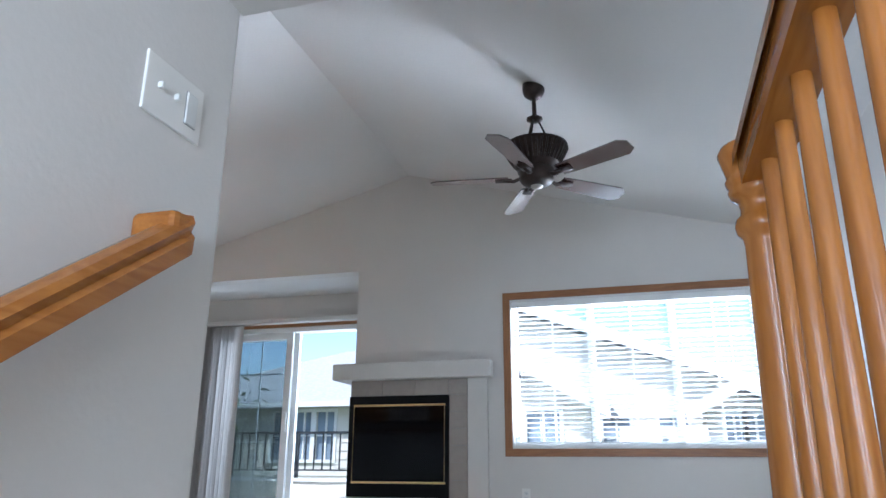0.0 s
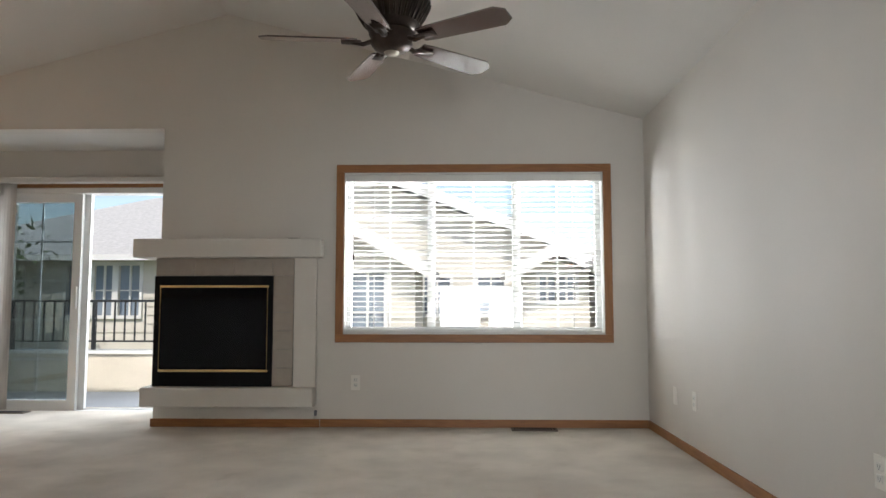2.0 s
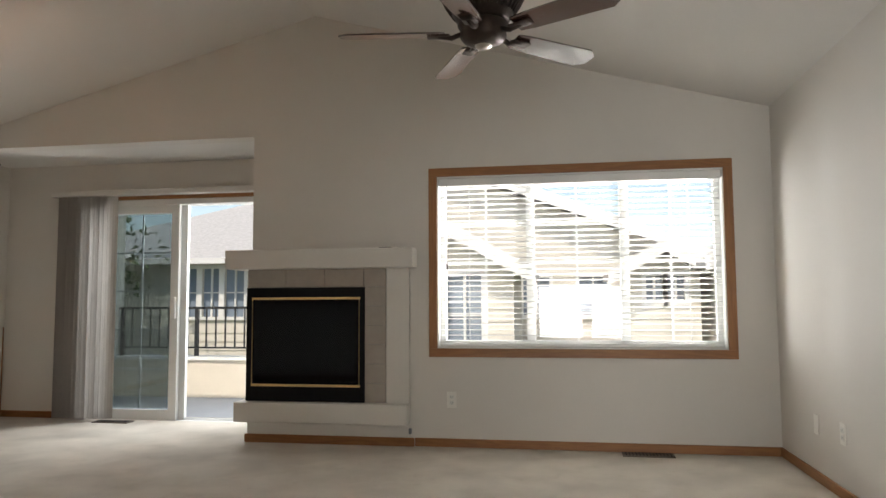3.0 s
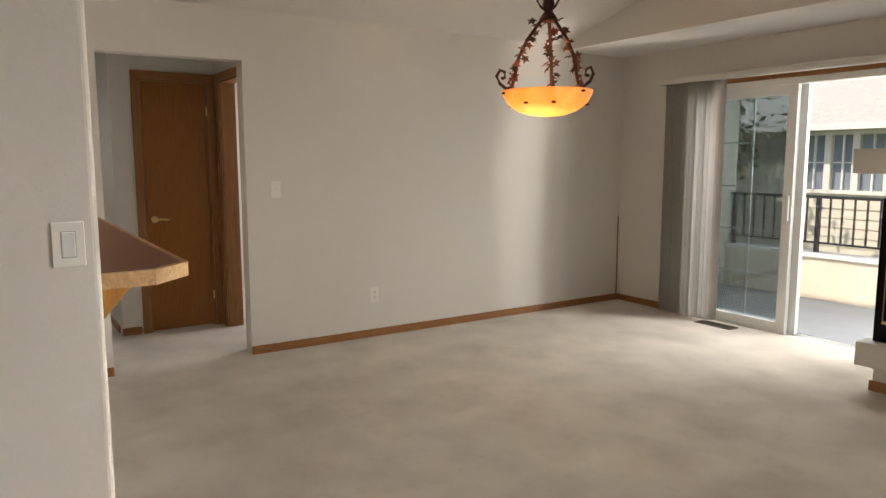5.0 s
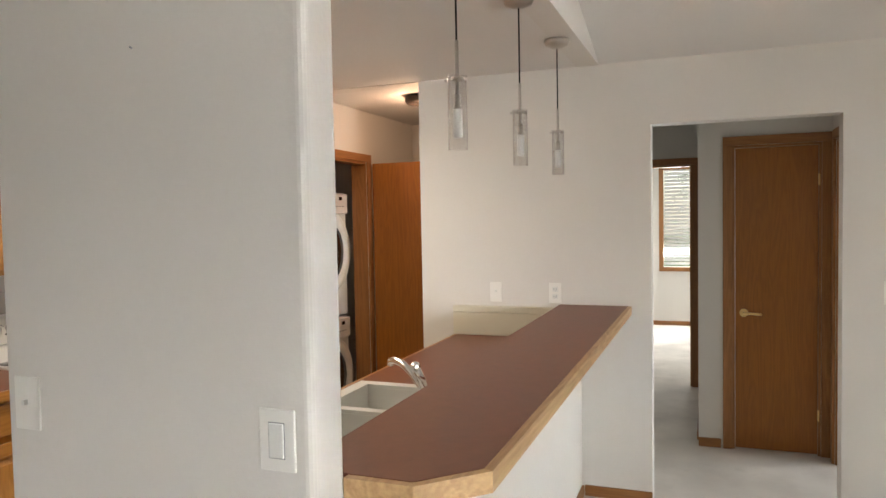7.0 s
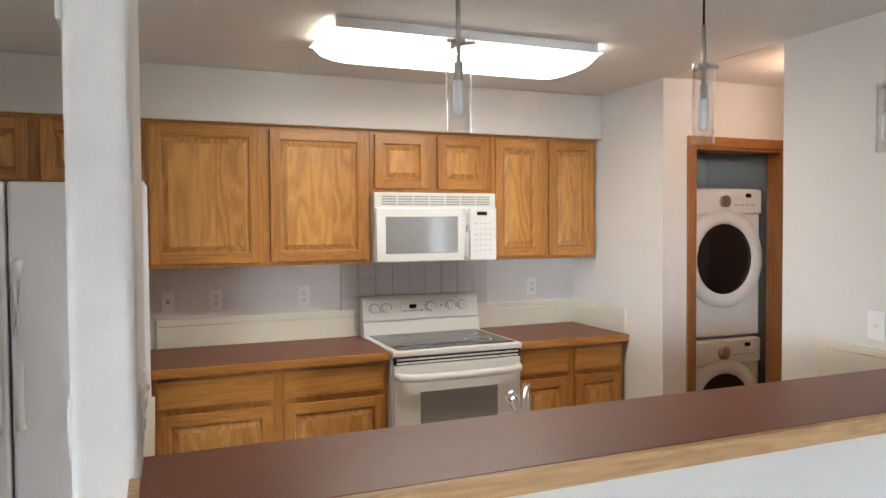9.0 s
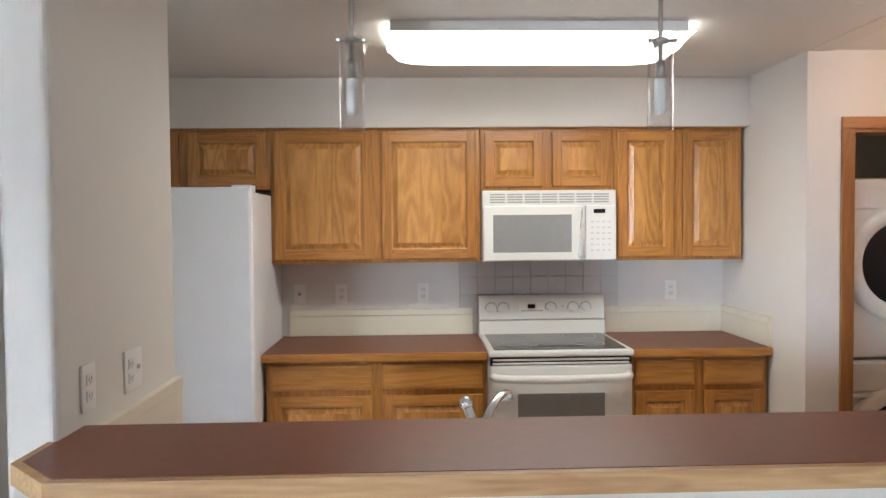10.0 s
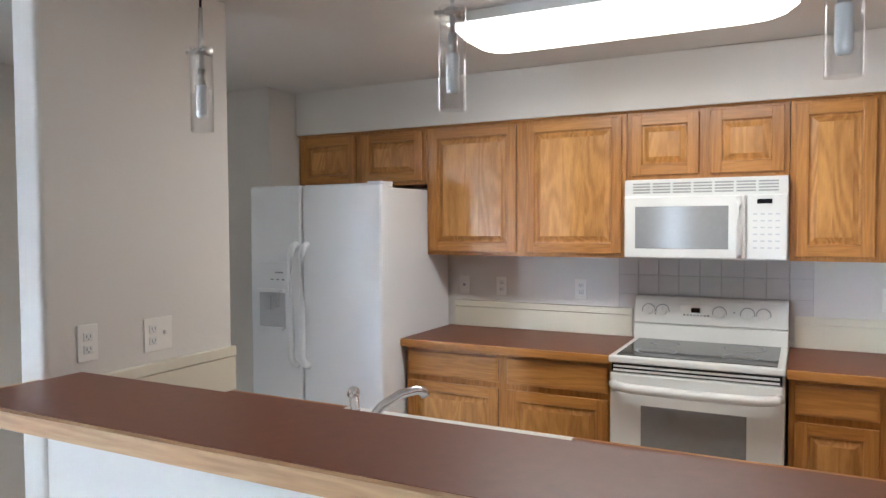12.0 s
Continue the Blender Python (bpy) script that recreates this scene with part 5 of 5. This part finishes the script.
bm = bmesh.new(); lathe(bm, [(0.001, 0.928), (0.03, 0.928), (0.028, 0.94), (0.022, 0.95), (0.02, 1.0), (0.024, 1.02), (0.001, 1.03)], -3.240, 1.35, 18); part("base", bm, CHROME, fc)
bm = bmesh.new(); tube(bm, [(-3.240, 1.35, 0.97), (-3.255, 1.325, 1.03), (-3.275, 1.285, 1.07), (-3.305, 1.235, 1.095), (-3.330, 1.195, 1.10), (-3.340, 1.175, 1.095), (-3.344, 1.168, 1.08)], 0.013, 12); part("spout", bm, CHROME, fc)
bm = bmesh.new(); tube(bm, [(-3.240, 1.35, 1.01), (-3.228, 1.34, 1.06), (-3.212, 1.325, 1.105)], 0.013, 10); bmesh.ops.create_icosphere(bm, subdivisions=2, radius=0.018, matrix=Matrix.Translation((-3.211, 1.324, 1.108))); part("lever", bm, CHROME, fc)
bm = bmesh.new(); lathe(bm, [(0.018, 0.928), (0.016, 0.95), (0.012, 0.97), (0.016, 0.98), (0.001, 0.985)], -3.10, 1.34, 14); part("sprayer", bm, CHROME, fc)

bt = thing("breakfast_bar_top", (-3.6, 1.65, 1.06), "long brown laminate bar top with pale oak edge", "countertop")
BZ = 1.103
outer = [(XL + 0.001, 1.84), (-2.385, 1.84), (-2.262, 1.722), (-2.262, 1.576), (-2.285, 1.576), (-2.285, 1.452), (XL + 0.001, 1.452)]
inner = [(XL + 0.001, 1.82), (-2.393, 1.82), (-2.282, 1.714), (-2.282, 1.576), (-2.285, 1.576), (-2.285, 1.452), (XL + 0.001, 1.452)]
bm = bmesh.new(); prism(bm, inner, "z", 1.0605, BZ); part("laminate_top", bm, LAMINATE, bt)
for i in range(3):
    bm = bmesh.new(); prism(bm, [outer[i], outer[i + 1], inner[i + 1], inner[i]], "z", 1.058, BZ - 0.0015); part("oak_edge", bm, PALE_OAK, bt, "pale oak edge band")
for x in (-2.33, -4.9):
    bk = thing("bar_bracket", (x, 1.6, 0.93), "small triangular oak bracket under the bar top", "bracket", "bar brackets")
    bm = bmesh.new(); prism(bm, [(1.573, 1.057), (1.66, 1.057), (1.66, 1.045), (1.59, 0.965), (1.573, 0.965)], "x", x - 0.012, x + 0.012); part("corbel", bm, OAK_Z, bk)

# ---- kitchen ceiling light and pendants ----
cl = thing("ceiling_light", (-3.595, 0.08, ZC), "long lit fluorescent ceiling light with acrylic wraparound lens", "ceiling light")
part("housing", boxes((-4.205, -2.985, -0.13, 0.29, 2.365, ZC)), WHITE, cl)
bm = bmesh.new()
nu, nv = 28, 10
grid = []
for j in range(nv + 1):
    row = []
    for i in range(nu + 1):
        u, v = 2 * i / nu - 1, 2 * j / nv - 1
        d = (1 - abs(u) ** 14) * (1 - abs(v) ** 5)
        row.append(bm.verts.new((-3.605 + 0.645 * u, 0.08 + 0.205 * v * (1 - 0.10 * abs(u) ** 8), 2.372 - 0.075 * max(0, d) ** 0.7)))
    grid.append(row)
for j in range(nv):
    for i in range(nu):
        bm.faces.new((grid[j][i], grid[j][i + 1], grid[j + 1][i + 1], grid[j + 1][i])).smooth = True
part("lens", bm, DIFFUSER, cl, "glowing white acrylic lens")


def pendant(x, y):
    p = thing("pendant_light", (x, y, ZC), "unlit clear glass cylinder pendant with brushed nickel stem", "pendant light", "pendants over the bar")
    bm = bmesh.new(); lathe(bm, [(0.001, ZC), (0.055, ZC), (0.058, ZC - 0.012), (0.05, ZC - 0.03), (0.02, ZC - 0.042), (0.001, ZC - 0.044)], x, y); part("canopy", bm, NICKEL, p)
    bm = bmesh.new(); tube(bm, [(x, y, ZC - 0.04), (x, y, 2.08)], 0.003, 8); part("cord", bm, BLACK, p)
    bm = bmesh.new(); tube(bm, [(x, y, 2.09), (x, y, 1.935)], 0.0055, 10); part("stem", bm, NICKEL, p)
    bm = bmesh.new(); lathe(bm, [(0.001, 1.993), (0.016, 1.99), (0.018, 1.98), (0.001, 1.976)], x, y, 14)
    for k in range(3):
        an = radians(30 + 120 * k)
        tube(bm, [(x, y, 1.984), (x + 0.033 * math.cos(an), y + 0.033 * math.sin(an), 1.982)], 0.004, 6)
        bmesh.ops.create_icosphere(bm, subdivisions=1, radius=0.006, matrix=Matrix.Translation((x + 0.033 * math.cos(an), y + 0.033 * math.sin(an), 1.982)))
    part("spider", bm, NICKEL, p)
    bm = bmesh.new(); tube(bm, [(x, y, 1.94), (x, y, 1.90)], 0.010, 12); part("socket", bm, NICKEL, p)
    bm = bmesh.new(); lathe(bm, [(0.001, 1.902), (0.013, 1.9), (0.0135, 1.83), (0.011, 1.822), (0.001, 1.82)], x, y, 14); part("bulb", bm, FROST, p)
    bm = bmesh.new(); lathe(bm, [(0.028, 1.992), (0.028, 1.787), (0.0257, 1.787), (0.0257, 1.992), (0.028, 1.992)], x, y, 32); g = part("glass_cylinder", bm, PENDANT, p)
    g.visible_shadow = False
    return p


pd = pendant(-2.947, 1.582)
for x in (-3.638, -4.327):
    copy_thing(pd, pose(x, 1.582, ZC))

# hall ceiling lamp
hl = thing("hall_ceiling_lamp", (-5.45, 0.45, ZC), "small bronze hall ceiling lamp", "ceiling light")
bm = bmesh.new(); lathe(bm, [(0.001, ZC + 0.004), (0.11, ZC + 0.004), (0.115, ZC - 0.03), (0.10, ZC - 0.05), (0.10, ZC - 0.03), (0.001, ZC - 0.03)], -5.45, 0.45); part("pan", bm, BRONZE, hl)


# ---- laundry ----
def machine(z0, h, label):
    w = thing("laundry_machine", (-5.58, -0.8, z0), label, "dryer" if z0 > 0 else "washer", "stacked laundry pair")
    x0, x1, yf = -5.89, -5.265, -0.385
    bm = bmesh.new(); box(bm, x0, x1, -1.16, yf, z0 + 0.01, z0 + h, 0.012); part("body", bm, WHITE, w)
    bm = bmesh.new(); box(bm, x0 + 0.004, x1 - 0.004, yf, yf + 0.018, z0 + h - 0.155, z0 + h - 0.008, 0.006); cpn = part("control_panel", bm, WHITE, w)
    xm, zc = (x0 + x1) / 2, z0 + (0.497 if z0 else 0.43)
    def ring(r0, r1, y0, y1, mat, nm, parent):
        bm = bmesh.new(); n = 40
        rr = [(r1, y0), (r1, y1 - 0.012), (r1 - 0.015, y1), ((r0 + r1) / 2, y1 + 0.006), (r0 + 0.01, y1 - 0.004), (r0, y1 - 0.02)]
        rings = [[bm.verts.new((xm + r * math.cos(2 * math.pi * i / n), y, zc + r * math.sin(2 * math.pi * i / n))) for i in range(n)] for r, y in rr]
        for a, b in zip(rings, rings[1:]):
            for i in range(n):
                bm.faces.new((a[i], a[(i + 1) % n], b[(i + 1) % n], b[i])).smooth = True
        return part(nm, bm, mat, parent)
    dr = ring(0.218, 0.303, yf, yf + 0.045, WHITE, "door_ring", w)
    bm = bmesh.new(); n = 36
    cvt = bm.verts.new((xm, yf + 0.042, zc))
    r1 = [bm.verts.new((xm + 0.15 * math.cos(2 * math.pi * i / n), yf + 0.038, zc + 0.15 * math.sin(2 * math.pi * i / n))) for i in range(n)]
    r2 = [bm.verts.new((xm + 0.226 * math.cos(2 * math.pi * i / n), yf + 0.02, zc + 0.226 * math.sin(2 * math.pi * i / n))) for i in range(n)]
    for i in range(n):
        bm.faces.new((cvt, r1[i], r1[(i + 1) % n])).smooth = True
        bm.faces.new((r1[i], r2[i], r2[(i + 1) % n], r1[(i + 1) % n])).smooth = True
    part("door_glass", bm, BLACKGLASS, dr)
    bm = bmesh.new(); tube(bm, [(xm, yf + 0.015, z0 + h - 0.08), (xm, yf + 0.045, z0 + h - 0.08)], 0.036, 20); part("dial", bm, NICKEL, cpn)
    part("display", boxes((x0 + 0.09, x0 + 0.135, yf + 0.017, yf + 0.0195, z0 + h - 0.055, z0 + h - 0.03)), BLACKGLASS, cpn)
    part("print_bars", boxes(*[(x0 + 0.06 + 0.045 * k, x0 + 0.09 + 0.045 * k, yf + 0.0175, yf + 0.019, z0 + h - 0.105, z0 + h - 0.098) for k in range(4)]), PALEGREY, cpn)
    if z0 == 0:
        bm = bmesh.new(); box(bm, x1 - 0.2, x1 - 0.03, yf + 0.002, yf + 0.02, z0 + h - 0.19, z0 + h - 0.165, 0.006); part("detergent_drawer", bm, WHITE, w)


machine(0, 0.86, "white front-load washer under the dryer")
machine(0.865, 0.935, "white front-load dryer stacked on the washer")

# ---- outside ----
setting("ground", boxes((-150, 150, 6.7, 300, -3.2, -3.0), (-150, -12.0, -60, 6.7, -3.2, -3.0)), GRASS, "green lawn between the houses", "ground")
dk = thing("balcony", (-3.2, 7.4, -0.25), "stucco balcony with grey deck and black metal railing", "balcony")
part("deck", boxes((-5.2, -1.2, YA + 0.155, 8.5, -0.25, -0.04)), DECK, dk)
part("parapet", boxes((-5.2, -1.2, 8.5, 8.65, -0.25, 0.40)), STUCCO, dk)
part("parapet_cap", boxes((-5.22, -1.18, 8.47, 8.68, 0.40, 0.44)), TRIMWHITE, dk)
part("top_rail", boxes((-5.2, -1.2, 8.56, 8.60, 1.0, 1.03)), IRON, dk)
part("bottom_rail", boxes((-5.2, -1.2, 8.565, 8.595, 0.53, 0.55)), IRON, dk)
for i in range(33):
    x = -5.15 + 0.122 * i
    if i % 8 == 0:
        part("post", boxes((x - 0.02, x + 0.02, 8.56, 8.6, 0.44, 1.0)), IRON, dk)
    else:
        part("baluster", boxes((x - 0.008, x + 0.008, 8.572, 8.588, 0.55, 1.0)), IRON, dk)
part("side_screen", boxes((-5.35, -5.2, YA + 0.155, 8.65, -0.25, 2.6)), SIDING, dk)
part("roof_soffit", boxes((-5.35, -1.2, YA + 0.155, 8.9, 3.0, 3.15)), TRIMWHITE, dk)


def facade(h, x0, x1, y0, y1, eave, holes):
    """Front wall with real openings, lapped siding, trimmed windows and the two side walls."""
    us = sorted({x0, x1, *[w[0] for w in holes], *[w[1] for w in holes]})
    zs = sorted({-3.0, eave, *[w[2] for w in holes], *[w[3] for w in holes]})
    bm = bmesh.new()
    for p, q in zip(us, us[1:]):
        for r, s in zip(zs, zs[1:]):
            if not any(w[0] < (p + q) / 2 < w[1] and w[2] < (r + s) / 2 < w[3] for w in holes):
                box(bm, p, q, y0, y0 + 0.2, r, s)
    box(bm, x0, x0 + 0.2, y0 + 0.2, y1, -3, eave); box(bm, x1 - 0.2, x1, y0 + 0.2, y1, -3, eave)
    bmesh.ops.remove_doubles(bm, verts=bm.verts, dist=1e-4)
    part("wall", bm, SIDING, h)
    bm = bmesh.new()
    z = -2.85
    while z < eave - 0.05:
        cuts = [x0] + [c for w in sorted(holes) if w[2] - 0.3 < z < w[3] + 0.1 for c in (w[0] - 0.09, w[1] + 0.09)] + [x1]
        for a, b in zip(cuts[::2], cuts[1::2]):
            if b - a > 0.02:
                prism(bm, [(y0 - 0.02, z), (y0, z), (y0, z + 0.2)], "x", a, b)
        z += 0.2
    part("siding", bm, SIDING, h)
    for a, b, c, d in holes:
        wd = part("window", boxes((a - 0.07, b + 0.07, y0 - 0.04, y0, d, d + 0.08), (a - 0.07, b + 0.07, y0 - 0.05, y0, c - 0.08, c), (a - 0.07, a, y0 - 0.04, y0, c, d), (b, b + 0.07, y0 - 0.04, y0, c, d)), TRIMWHITE, h)
        part("pane", boxes((a, b, y0 + 0.08, y0 + 0.1, c, d)), FARGLASS, wd)
        m = (a + b) / 2
        part("sash", boxes((m - 0.02, m + 0.02, y0 + 0.03, y0 + 0.08, c, d), (a, b, y0 + 0.035, y0 + 0.078, (c + d) / 2 - 0.015, (c + d) / 2 + 0.015)), TRIMWHITE, wd)


def house(name, x0, x1, y0, y1, eave, px, pz, label, windows):
    """A neighbouring house whose gable faces the balcony; windows: (x0, x1, z0, z1)."""
    h = thing(name, ((x0 + x1) / 2, y0, -3.0), label, "house")
    facade(h, x0, x1, y0, y1, eave, windows)
    bm = bmesh.new(); prism(bm, [(x0, eave), (x1, eave), (px, pz - 0.12)], "y", y0, y0 + 0.2)
    part("gable", bm, SIDING, h)
    over = 0.35
    for side, wall_x in ((-1, x0), (1, x1)):
        slope = (pz - eave) / abs(px - wall_x)
        sx = wall_x + side * over
        ez = eave - slope * over
        bm = bmesh.new(); prism(bm, [(sx, ez), (px, pz), (px, pz + 0.14), (sx, ez + 0.14)], "y", y0 - 0.45, y1); part("roof", bm, ROOF, h)
        bm = bmesh.new(); prism(bm, [(sx, ez - 0.08), (px, pz - 0.08), (px, pz + 0.16), (sx, ez + 0.16)], "y", y0 - 0.50, y0 - 0.452); part("barge_board", bm, TRIMWHITE, h)
    return h


def hip_house(name, x0, x1, y0, y1, eave, ridge, label, windows):
    """A neighbouring house under a hipped roof with a white gutter along its eave."""
    h = thing(name, ((x0 + x1) / 2, y0, -3.0), label, "house")
    facade(h, x0, x1, y0, y1, eave, windows)
    o, run = 0.45, (y1 - y0) / 2
    bm = bmesh.new()
    base = [bm.verts.new(p) for p in ((x0 - o, y0 - o, eave), (x1 + o, y0 - o, eave), (x1 + o, y1 + o, eave), (x0 - o, y1 + o, eave))]
    a, b = bm.verts.new((x0 + run * 0.8, (y0 + y1) / 2, ridge)), bm.verts.new((x1 - run * 0.8, (y0 + y1) / 2, ridge))
    for f in ((base[0], base[1], b, a), (base[1], base[2], b), (base[2], base[3], a, b), (base[3], base[0], a), tuple(base)):
        bm.faces.new(f)
    part("roof", bm, ROOF, h)
    part("gutter", boxes((x0 - o, x1 + o, y0 - o - 0.09, y0 - o, eave - 0.06, eave + 0.07)), TRIMWHITE, h)
    return h


house("neighbour_house", -4.2, 3.6, 15.0, 24.0, 1.65, -2.4, 3.98, "pale two-storey house with shingled gable roof", [(-0.58, -0.05, 0.80, 1.55), (0.54, 1.08, 0.80, 1.55), (-0.5, 0.4, -2.0, -0.6)])
house("neighbour_house_wing", -3.9, -0.58, 12.0, 14.4, 1.62, -2.9, 2.95, "cream stucco wing with a shaded porch opening", [(-1.66, -1.10, 0.20, 1.5), (-3.2, -2.4, 0.2, 1.5)])
house("neighbour_house_bay", 1.32, 2.55, 13.4, 14.4, 1.62, 1.93, 1.98, "small gabled bay with paired grid windows", [(1.64, 1.93, 1.06, 1.50), (2.0, 2.29, 1.06, 1.50)])
house("neighbour_house", 2.75, 12.0, 12.6, 24.0, 1.75, 7.2, 3.6, "pale townhouse with small square windows", [(3.9, 4.5, 0.75, 1.45), (6.6, 7.8, 0.4, 1.6)])
hip_house("neighbour_house", -13.5, -4.6, 16.5, 27.0, 2.05, 4.3, "cream neighbouring house with low hipped roof", [(-9.0, -8.50, 0.74, 1.90), (-8.36, -7.92, 0.74, 1.90), (-7.78, -7.28, 0.74, 1.90), (-6.2, -5.6, 0.74, 1.90), (-11.4, -10.6, 0.74, 1.90)])


def tree(x, y, hgt, seed, label):
    rnd = random.Random(seed)
    t = thing("tree", (x, y, -3.0), label, "tree")
    bm = bmesh.new()
    tips = []
    tube(bm, [(x, y, -3.0), (x + 0.1, y, -1.0), (x - 0.05, y + 0.1, hgt * 0.45 - 3)], 0.16, 9)
    for k in range(9):
        an, z0 = rnd.uniform(0, 6.28), -3 + hgt * rnd.uniform(0.28, 0.5)
        r, z1 = rnd.uniform(1.0, 2.2), -3 + hgt * rnd.uniform(0.5, 0.95)
        e = (x + r * math.cos(an), y + r * math.sin(an), z1)
        tube(bm, [(x, y, z0), ((x + e[0]) / 2, (y + e[1]) / 2, (z0 + z1) / 2 + 0.2), e], 0.05, 6)
        tips.append(Vector(e))
    part("trunk", bm, BARK, t)
    vs, fs = [], []
    for _ in range(5200):
        tip = rnd.choice(tips)
        c = tip + Vector((rnd.gauss(0, 0.75), rnd.gauss(0, 0.75), rnd.gauss(0, 0.6)))
        s = rnd.uniform(0.07, 0.14)
        e = Euler((rnd.uniform(-1.2, 1.2), rnd.uniform(-1.2, 1.2), rnd.uniform(0, 6.28)))
        b = len(vs)
        for q in ((-s, 0, 0), (0, -s * 0.45, 0.02), (s, 0, 0), (0, s * 0.45, 0.02)):
            v = Vector(q); v.rotate(e); vs.append(c + v - Vector((x, y, -3.0)))
        fs.append((b, b + 1, b + 2, b + 3))
    me = bpy.data.meshes.new("crown")
    me.from_pydata(vs, [], fs)
    me.materials.append(LEAF)
    cr = new("crown", me)
    cr.parent = t


tree(-10.6, 12.8, 7.0, 3, "leafy green tree beside the balcony")
tree(-6.6, 29.5, 11.5, 5, "tall green tree behind the houses")
tree(-15.5, 4.0, 7.0, 8, "green tree outside the bedroom window")
